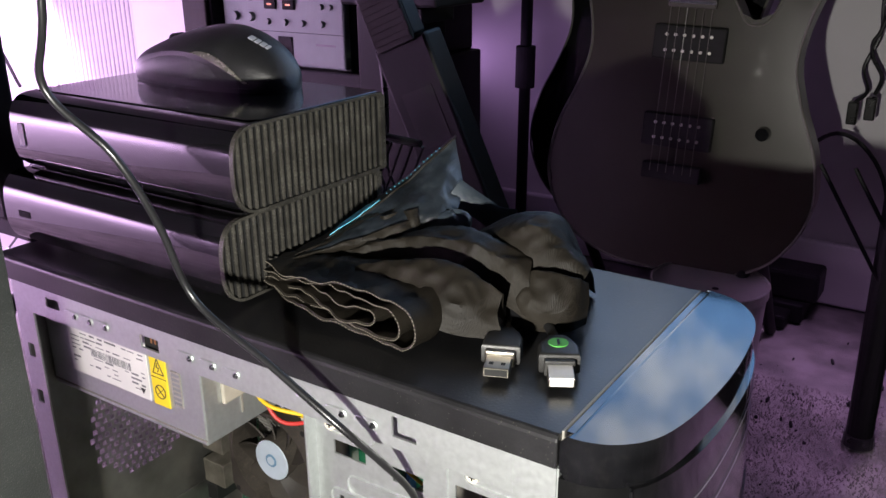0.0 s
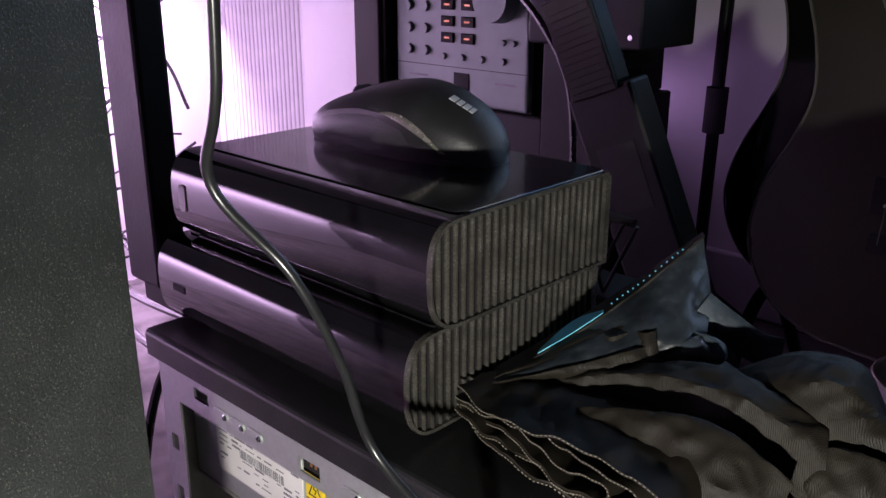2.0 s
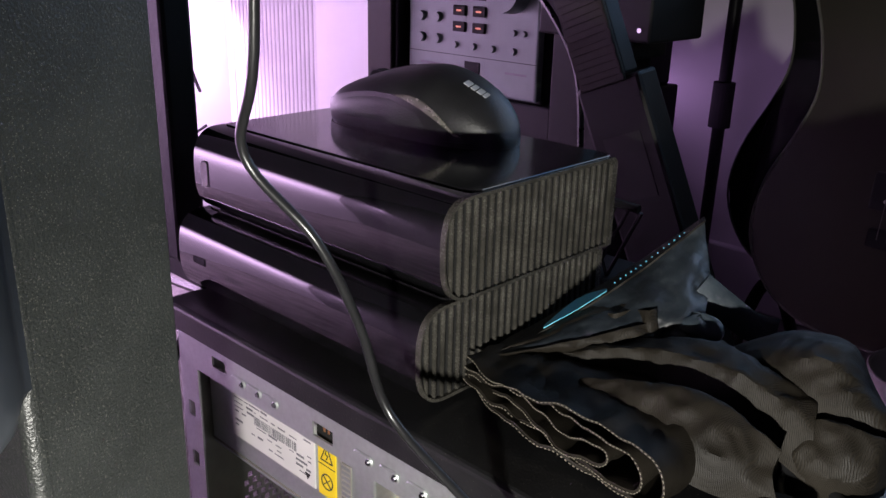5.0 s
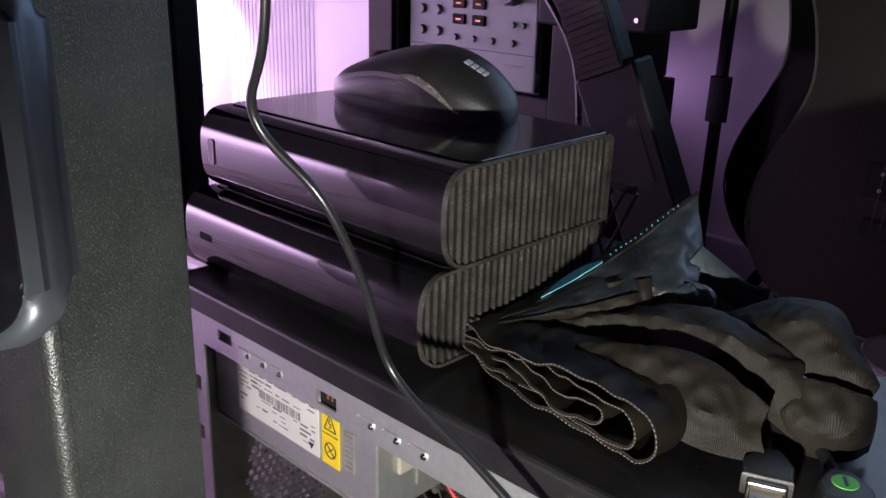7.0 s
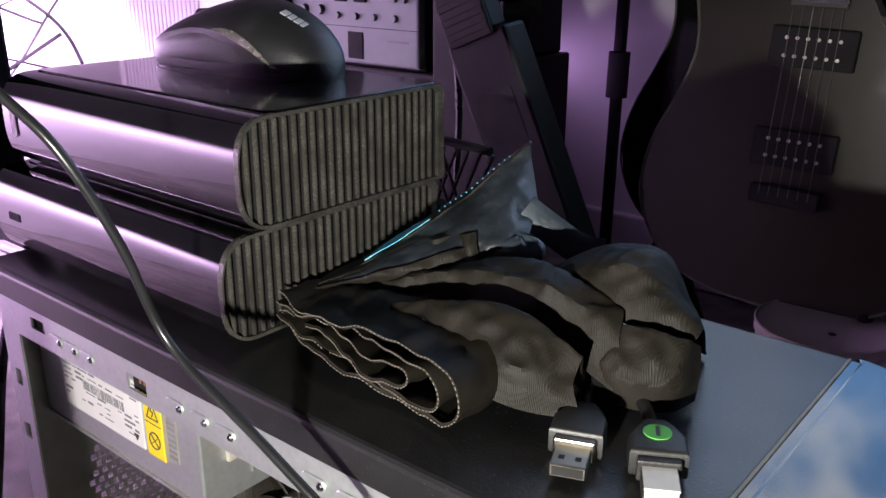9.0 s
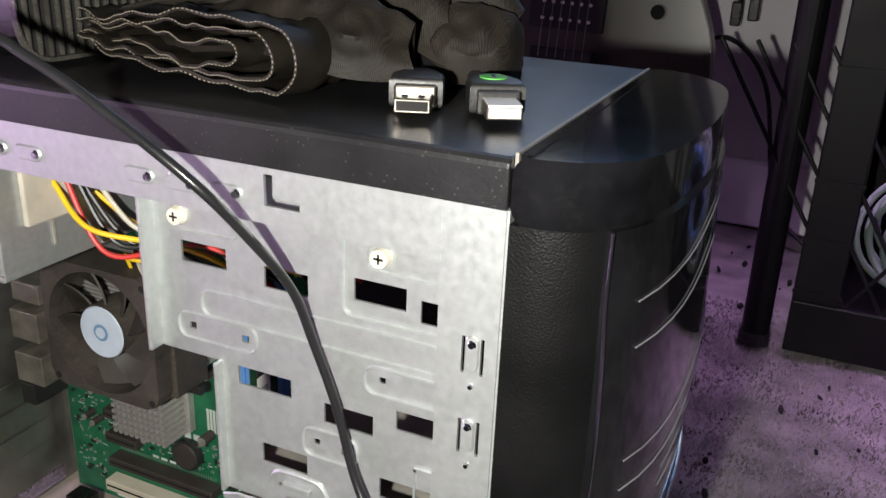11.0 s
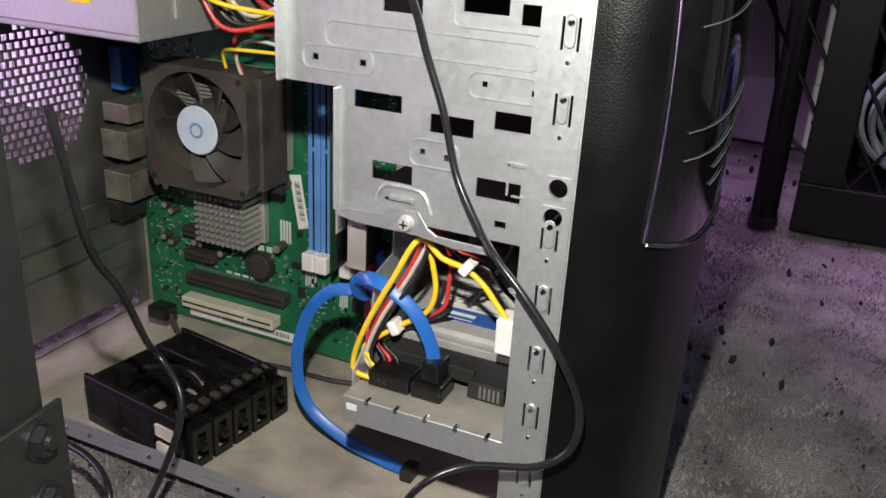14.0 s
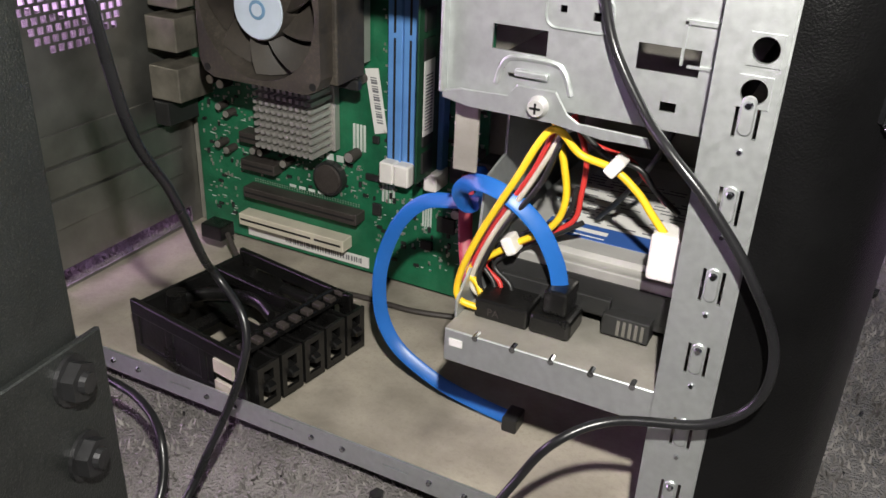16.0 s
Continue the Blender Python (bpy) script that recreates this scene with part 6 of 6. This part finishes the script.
def phone():
    """A telephone held in a clip on the rack, lying on its long side."""
    p = thing("phone", "black smartphone with a rounded grey metal edge", "phone", place=pose(0.3440, -0.2000, 0.497, 0, 0, 33))
    part("body", prism(rounded(-0.120, 0.0, 0.0, 0.057, 0.011, 8), "y", -0.0035, 0.0045, 0.0034, 4), M["phone_edge"], p, "rounded grey metal body", True)
    part("screen_glass", prism(rounded(-0.1175, -0.0030, 0.003, 0.054, 0.009, 8), "y", -0.0041, -0.0033, 0.0003, 1), M["gloss_black"], p, "black glass front")
    part("back_glass", prism(rounded(-0.1175, -0.0030, 0.003, 0.054, 0.009, 8), "y", 0.0043, 0.0051, 0.0003, 1), M["gloss_black"], p)
    part("clip", bx(-0.110, -0.085, 0.0051, 0.0120, -0.002, 0.059, 0.002), M["matt_black"], p, "black plastic clip")
    part("arm", cy((-0.100, 0.010, 0.028), (-0.108, 0.100, 0.028), 0.004, n=14), M["matt_black"], p)
    return p


phone()
s = thing("stand_bar", "flat black upright bar behind the set-top boxes", "stand")
part("bar", bx(-0.054, -0.016, 0.020, 0.040, 0.372, 1.2, 0.003), M["matt_black"], s)
part("bar_foot", prism([(-0.040, 0.3605), (0.004, 0.3605), (0.001, 0.366), (-0.016, 0.374), (-0.040, 0.374)], "y", 0.022, 0.038, 0.001, 1), M["matt_black"], s)

# ---- leads on the floor by the rack ----
s = thing("floor_leads", "two thin black leads trailing past the rack foot", "cable")
part("lead", tube([(0.228, -0.098, 0.26), (0.226, -0.085, 0.20), (0.216, -0.060, 0.165), (0.2, -0.03, 0.12), (0.195, -0.018, 0.105), (0.212, -0.022, 0.09), (0.216, -0.030, 0.07), (0.208, -0.045, 0.035), (0.205, -0.08, 0.006), (0.22, -0.2, 0.005)], 0.0019, 10), M["rubber"], s, smooth=True)
part("lead", tube([(0.13, -0.040, 0.045), (0.165, -0.045, 0.045), (0.188, -0.055, 0.038), (0.198, -0.070, 0.018), (0.200, -0.10, 0.006), (0.20, -0.22, 0.005)], 0.0021, 10), M["rubber"], s, smooth=True)


# ---- behind the tower ----
def guitar_outline():
    """Half-rounded body: wide lower bout, waist, two horns and the cutaways beside the neck."""
    right = [(0.0, -0.215), (0.075, -0.208), (0.130, -0.178), (0.162, -0.120), (0.158, -0.055), (0.134, 0.005), (0.121, 0.055), (0.130, 0.112), (0.150, 0.165), (0.152, 0.215), (0.130, 0.238), (0.106, 0.205), (0.098, 0.140), (0.085, 0.098), (0.062, 0.092), (0.045, 0.115), (0.030, 0.135)]
    left = [(-0.030, 0.135), (-0.052, 0.130), (-0.075, 0.160), (-0.100, 0.230), (-0.135, 0.255), (-0.155, 0.225), (-0.148, 0.165), (-0.130, 0.112), (-0.121, 0.055), (-0.134, 0.005), (-0.158, -0.055), (-0.162, -0.120), (-0.130, -0.178), (-0.075, -0.208), (0.0, -0.215)]
    return [(p.x, p.z) for p in smooth_path([(x, 0, z) for x, z in right + left], 4)[:-1]]


def guitar():
    g = thing("electric_guitar", "dark bronze electric guitar with black humbucking pickups", "guitar", place=pose(0.206, 0.735, 0.364, -4, 2, 3))
    out = guitar_outline()
    # the body with the cutaway beside the neck
    body = out
    part("body", prism(body, "y", 0.0, 0.045, 0.006, 3), M["guitar"], g, "dark bronze lacquered body", True)
    part("binding", tube([(x * 0.998, -0.0002, z * 0.998) for x, z in body] + [(body[0][0] * 0.998, -0.0002, body[0][1] * 0.998)], 0.0016, 6, steps=1), M["binding"], g)
    part("neck", bx(-0.026, 0.026, -0.010, 0.012, 0.115, 0.66, 0.003), M["wood"], g, "brown neck")
    part("fretboard", bx(-0.027, 0.027, -0.016, -0.010, 0.105, 0.66, 0.001), M["slot_brown"], g, "dark fretboard")
    for k in range(6):
        part("fret", bx(-0.027, 0.027, -0.0172, -0.016, 0.110 + 0.016 * k, 0.1132 + 0.016 * k), M["chrome"], g)
    part("inlay", cy((0.0, -0.0165, 0.137), (0.0, -0.0158, 0.137), 0.0028, n=14), M["label"], g)
    for z in (0.065, -0.038):
        p = part("pickup", bx(-0.042, 0.042, -0.010, 0.001, z - 0.020, z + 0.020, 0.002), M["recess"], g, "black humbucking pickup")
        for sz in (-0.009, 0.009):
            for k in range(6):
                part("pole_piece", cy((-0.026 + k * 0.0104, -0.0118, z + sz), (-0.026 + k * 0.0104, -0.0098, z + sz), 0.0019, n=10), M["solder"], p)
    part("bridge", bx(-0.036, 0.036, -0.012, 0.0, -0.098, -0.078, 0.002), M["recess"], g)
    for k in range(6):
        part("string", cy((-0.025 + k * 0.010, -0.014, -0.088), (-0.020 + k * 0.008, -0.0185, 0.66), 0.0004, n=5), M["binding"], g)
    part("knob", cy((0.098, -0.012, -0.028), (0.098, 0.0, -0.028), 0.0075, 0.0085, 18), M["gloss_black"], g)
    return g


guitar()
g = thing("black_guitar", "black lacquered guitar body leaning behind another", "guitar", place=pose(0.130, 0.835, 0.375, -5, 3, 4))
part("body", prism(guitar_outline(), "y", 0.0, 0.045, 0.006, 3), M["guitar_black"], g, smooth=True)
part("binding", tube([(x, -0.0004, z) for x, z in guitar_outline()], 0.0014, 6, steps=1), M["binding"], g)
part("neck", bx(-0.026, 0.026, -0.008, 0.012, 0.17, 0.66, 0.003), M["recess"], g)
s = thing("guitar_stand", "black tubular stand under the guitars", "stand")
for x in (0.05, 0.30):
    part("leg", tube([(x, 0.66, 0.006), (x, 0.72, 0.15), (x, 0.80, 0.165), (x, 0.93, 0.006)], 0.008, 10), M["matt_black"], s, smooth=True)
part("cross_tube", cy((0.05, 0.80, 0.162), (0.30, 0.80, 0.162), 0.008), M["matt_black"], s)


def lidded_tub():
    t = thing("lidded_tub", "frosted grey plastic tub with a flat lid on the carpet", "tub")
    part("wall", cy((0.272, 0.690, 0.0), (0.272, 0.690, 0.150), 0.060, 0.066, 40), M["frost"], t, smooth=False)
    part("lid", cy((0.272, 0.690, 0.150), (0.272, 0.690, 0.160), 0.0685, 0.0680, 40), M["frost"], t)
    part("rim", tube([(0.272 + 0.0675 * math.cos(a), 0.690 + 0.0675 * math.sin(a), 0.1605) for a in [2 * math.pi * k / 32 for k in range(33)]], 0.0018, 6, steps=1), M["frost"], t)
    part("hole", cy((0.285, 0.67, 0.1598), (0.285, 0.67, 0.1606), 0.004, n=12), M["recess"], t)
    return t


lidded_tub()


def stereo():
    s = thing("stereo_unit", "silver stereo unit with round buttons and a volume knob", "stereo")
    y = 0.560
    part("body", bx(-0.375, -0.165, y + 0.012, 0.86, 0.388, 0.64, 0.003), M["matt_black"], s)
    part("front_panel", bx(-0.375, -0.165, y, y + 0.012, 0.392, 0.64, 0.003), M["silver"], s, "silver front panel")
    f = s.children[-1]
    part("panel_seam", bars(bmesh.new(), [(-0.375, -0.165, 0.4345, 0.4352)], "y", y - 0.0001, 0.0003), M["recess"], f)
    for zz in (0.452, 0.478, 0.504, 0.530):
        for x in (-0.350, -0.322):
            part("round_button", cy((x, y, zz), (x, y - 0.005, zz), 0.0062, 0.0052, 18), M["silver"], f)
    for x in (-0.292, -0.262, -0.232, -0.200):
        part("small_button", cy((x, y, 0.447), (x, y - 0.004, 0.447), 0.0042, 0.0035, 14), M["silver"], f)
    for x in (-0.200, -0.185):
        part("small_button", cy((x, y, 0.468), (x, y - 0.004, 0.468), 0.0036, 0.0030, 14), M["silver"], f)
    for zz in (0.463, 0.482, 0.501):
        for x in (-0.296, -0.264):
            k = part("key", bx(x, x + 0.020, y - 0.003, y, zz, zz + 0.012, 0.001), M["recess"], f)
            part("key_mark", bx(x + 0.006, x + 0.014, y - 0.0034, y - 0.003, zz + 0.005, zz + 0.007), M["copper"], k)
    part("display", cy((-0.282, y + 0.002, 0.545), (-0.282, y - 0.001, 0.545), 0.030, n=32), M["gloss_black"], f)
    part("volume_knob", cy((-0.205, y, 0.515), (-0.205, y - 0.022, 0.515), 0.026, 0.024, 36), M["silver"], f, "large silver knob")
    part("socket_window", bx(-0.276, -0.252, y - 0.0012, y + 0.001, 0.398, 0.4290), M["recess"], f)
    for u0 in (-0.352, -0.212):
        part("print", bars(bmesh.new(), [(u0, u0 + 0.032, 0.420, 0.4225)], "y", y, 0.0003), M["ink"], f)
    part("shelf", bx(-0.378, -0.15, y + 0.01, 0.86, 0.0, 0.388, 0.003), M["matt_black"], s, "black stand under the stereo")
    return s


stereo()
# added block: fills the black gap and screens the stereo from violet bounce
s = thing("black_speaker", "tall black block filling the dark gap beside the stereo", "loudspeaker")
part("cabinet", bx(-0.437, -0.381, 0.545, 0.86, 0.0, 0.66, 0.003), M["matt_black"], s)
part("front_cloth", bx(-0.432, -0.386, 0.539, 0.545, 0.03, 0.65, 0.002), M["cloth"], s)


def cabinet():
    c = thing("white_cabinet", "white cabinet with a fluted panel, lit violet", "cabinet")
    part("body", bx(-0.86, -0.440, 0.612, 0.98, 0.0, 1.2), M["cabinet"], c)
    f = part("fluted_panel", bx(-0.845, -0.618, 0.606, 0.6115, 0.02, 1.19), M["cabinet"], c, "white fluted panel")
    flute = finish(cy((0, 0, 0.02), (0, 0, 1.19), 0.0045, n=8), "flute", M["cabinet"])
    for k in range(21):
        o = new("flute", flute)
        o.parent, o.location = f, (-0.840 + k * 0.0108, 0.606, 0)
    part("door", bx(-0.612, -0.445, 0.594, 0.6115, 0.02, 1.19, 0.003), M["cabinet"], c, "plain white door")
    part("knob", cy((-0.478, 0.594, 0.455), (-0.478, 0.588, 0.455), 0.005, n=14), M["recess"], c, "small black knob")
    part("corner_trim", bx(-0.862, -0.846, 0.600, 0.6115, 0.0, 1.2, 0.002), M["trim"], c)
    return c


cabinet()


def leaning_slab():
    k = thing("leaning_keyboard", "black slab with a woven strap leaning behind the boxes", "keyboard", place=pose(0.198, 0.480, 0.0, 5, -22, 0))
    part("body", bx(-0.034, 0.034, -0.012, 0.020, 0.03, 0.490, 0.004), M["matt_black"], k, "matt black slab")
    b = k.children[-1]
    part("strap", bx(-0.026, 0.022, -0.016, -0.012, 0.486, 0.575, 0.001), M["cloth"], k, "woven grey-green strap")
    st = k.children[-1]
    for i in range(6):
        part("strap_rib", bx(-0.025, 0.021, -0.0166, -0.016, 0.492 + i * 0.013, 0.4985 + i * 0.013, 0.0005, 1), M["cloth"], st)
    part("strap_back", bx(-0.026, 0.022, -0.012, 0.010, 0.491, 0.62, 0.002), M["matt_black"], k)
    part("small_label", bx(-0.02, 0.02, -0.0125, -0.0119, 0.38, 0.44), M["recess"], b)
    return k


leaning_slab()
s = thing("amplifier_box", "black boxy amplifier with small screws", "amplifier")
part("body", bx(-0.120, 0.012, 0.500, 0.60, 0.478, 0.70, 0.003), M["matt_black"], s)
part("lower_step", bx(-0.060, -0.004, 0.498, 0.56, 0.462, 0.478, 0.002), M["matt_black"], s)
part("switch_plate", bx(-0.062, -0.052, 0.4985, 0.500, 0.505, 0.525), M["frost"], s)
for x, z in ((-0.062, 0.487), (0.000, 0.490)):
    part("screw", cy((x, 0.4985, z), (x, 0.500, z), 0.0025, n=10), M["chrome"], s)
part("column", bx(-0.145, -0.055, 0.56, 0.62, 0.0, 0.478, 0.002), M["matt_black"], s)
part("lead", tube([(-0.13, 0.49, 0.53), (-0.09, 0.482, 0.50), (-0.055, 0.480, 0.45), (-0.045, 0.482, 0.38), (-0.05, 0.485, 0.30)], 0.0035, 8), M["rubber"], s, smooth=True)
s = thing("microphone_stand", "thin black tubular microphone stand", "stand")
part("pole", cy((-0.180, 1.05, 0.0), (-0.165, 1.05, 1.4), 0.010), M["matt_black"], s)
part("clamp", cy((-0.177, 1.05, 0.30), (-0.176, 1.05, 0.37), 0.017), M["recess"], s)
for a in (0.3, 2.4, 4.5):
    part("stand_foot", cy((-0.180, 1.05, 0.05), (-0.180 + 0.10 * math.cos(a), 1.03 + 0.03 * math.sin(a), 0.008), 0.007), M["matt_black"], s)
s = thing("wire_basket", "black wire basket behind the boxes", "basket")
for i in range(6):
    for dirn in (-1, 1):
        part("wire", cy((0.095 + i * 0.010, 0.250, 0.350), (0.095 + i * 0.010 + dirn * 0.022, 0.250, 0.400), 0.0014, n=6), M["matt_black"], s)
part("rim", tube([(0.080, 0.250, 0.402), (0.12, 0.250, 0.404), (0.165, 0.250, 0.402)], 0.003, 8), M["matt_black"], s)
part("base", bx(0.08, 0.165, 0.24, 0.29, 0.0, 0.350, 0.003), M["matt_black"], s)

s = thing("desk_leg", "round black desk leg on the carpet", "desk leg")
part("leg", cy((0.458, 0.690, 0.0), (0.452, 0.690, 1.0), 0.0145, n=20), M["matt_black"], s)
part("foot_cap", cy((0.458, 0.690, 0.0), (0.4579, 0.690, 0.014), 0.0170, 0.0165, 20), M["rubber"], s, "black rubber foot cap")


def crate():
    c = thing("wire_crate", "black wire crate holding coiled white cables", "crate")
    x0, x1, y0, y1, z1 = 0.488, 0.86, 0.675, 0.95, 0.42
    part("lower_panel", bx(x0, x1, y0, y0 + 0.010, 0.004, 0.062, 0.002), M["matt_black"], c, "solid lower panel")
    part("base", bx(x0, x1, y0 + 0.01, y1, 0.004, 0.02, 0.002), M["matt_black"], c)
    part("upright", bx(x0, x0 + 0.045, y0, y0 + 0.010, 0.062, z1, 0.002), M["matt_black"], c)
    part("upright", bx(x1 - 0.03, x1, y0, y0 + 0.010, 0.062, z1, 0.002), M["matt_black"], c)
    part("end_panel", bx(x0, x0 + 0.008, y0 + 0.01, y1, 0.02, z1, 0.002), M["matt_black"], c)
    part("back_panel", bx(x0, x1, y1 - 0.008, y1, 0.02, z1, 0.002), M["matt_black"], c)
    for z in (0.072, 0.128, 0.19, 0.30):
        part("ledge", bx(x0 - 0.001, x0 + 0.046, y0 - 0.003, y0, z, z + 0.004), M["matt_black"], c)
    for k in range(9):
        x = x0 + 0.05 + k * 0.034
        for s2 in (-1, 1):
            part("lattice_wire", cy((x, y0 + 0.004, 0.062), (x + s2 * 0.16, y0 + 0.004, 0.32), 0.0022, n=6), M["matt_black"], c)
    return c


crate()
s = thing("cable_coil", "coiled grey-white cables inside the crate", "cable")
rng = random.Random(2)
for k in range(9):
    cx, cz, r = 0.640 + rng.uniform(-0.02, 0.02), 0.135 + rng.uniform(-0.012, 0.012), 0.070 + rng.uniform(-0.018, 0.012)
    part("loop", tube([(cx + r * 1.2 * math.cos(a), 0.70 + 0.006 * k + 0.008 * math.sin(3 * a + k), cz + r * math.sin(a) * 0.95) for a in [2 * math.pi * i / 14 for i in range(15)]], 0.0036, 8, steps=3), M["silver" if k % 6 else "slot_blue"], s, smooth=True)
s = thing("floor_power_strip", "black power brick on the carpet against the wall", "power brick")
part("body", bx(0.235, 0.345, 1.00, 1.06, 0.028, 0.075, 0.006), M["matt_black"], s)
part("stand", bx(0.215, 0.315, 0.95, 0.99, 0.0, 0.022, 0.005), M["matt_black"], s)
part("link", bx(0.25, 0.33, 0.985, 1.05, 0.0, 0.030, 0.003), M["matt_black"], s)
s = thing("wall_cables", "thin black leads hanging against the white wall", "cable")
part("lead", tube([(0.365, 1.07, 0.90), (0.362, 1.07, 0.50), (0.366, 1.065, 0.42), (0.352, 1.06, 0.37), (0.362, 1.05, 0.34), (0.350, 1.04, 0.325)], 0.0028, 8), M["rubber"], s, smooth=True)
part("lead", tube([(0.395, 1.07, 0.90), (0.375, 1.065, 0.48), (0.358, 1.06, 0.40), (0.376, 1.06, 0.36), (0.372, 1.05, 0.335)], 0.0028, 8), M["rubber"], s, smooth=True)
for x, z in ((0.349, 0.322), (0.371, 0.330)):
    part("plug", bx(x - 0.007, x + 0.007, 1.034, 1.048, z - 0.028, z + 0.004, 0.002), M["caddy"], s)
part("lead", tube([(0.26, 1.06, 0.03), (0.27, 1.06, 0.20), (0.33, 1.06, 0.275), (0.40, 1.05, 0.22), (0.44, 1.03, 0.06), (0.5, 1.0, 0.005)], 0.0032, 8), M["rubber"], s, smooth=True)
s = thing("west_wall_cables", "loose black cables against the violet-lit wall", "cable")
for pts in ([(-0.95, 0.30, 0.62), (-0.93, 0.42, 0.50), (-0.95, 0.55, 0.40), (-0.96, 0.60, 0.30)], [(-0.60, 0.20, 0.30), (-0.40, 0.15, 0.335), (-0.2, 0.10, 0.330), (-0.05, 0.08, 0.335)], [(-0.62, 0.16, 0.24), (-0.40, 0.13, 0.285), (-0.2, 0.09, 0.30), (-0.03, 0.07, 0.325)], [(-0.70, 0.20, 0.12), (-0.45, 0.16, 0.22), (-0.2, 0.1, 0.25), (-0.03, 0.07, 0.30)], [(-0.1, 0.0, 0.05), (-0.06, 0.01, 0.2), (-0.035, 0.02, 0.30), (-0.01, 0.04, 0.352)]):
    part("cable", tube(pts, 0.0032, 8), M["rubber"], s, smooth=True)
rng = random.Random(12)
for k in range(11):
    z, y, sag = 0.05 + 0.042 * k + rng.uniform(-0.02, 0.02), rng.uniform(0.05, 0.16), rng.uniform(0.03, 0.10)
    part("cable", tube([(-0.965, y - 0.16, z + rng.uniform(0.0, 0.10)), (-0.955, y, z - sag * 0.4), (-0.950, y + 0.15, z - sag), (-0.958, y + 0.32, z - sag * 0.3 + rng.uniform(-0.06, 0.06)), (-0.970, y + 0.46, z + rng.uniform(-0.04, 0.08))], rng.uniform(0.0016, 0.0034), 8), M["rubber"], s, smooth=True)

# ---- out of view: the screen whose light lies on the tower's top ----
s = thing("monitor", "flat monitor with a dim blue screen on a wall arm", "monitor")
part("screen", bx(0.01, 0.72, 0.600, 0.604, 0.545, 0.95), M["screen"], s, "dim blue lit screen")
part("frame", bx(0.00, 0.73, 0.605, 0.630, 0.535, 0.96, 0.004), M["matt_black"], s)
part("arm", bx(0.34, 0.38, 0.630, 1.099, 0.74, 0.78, 0.004), M["matt_black"], s)
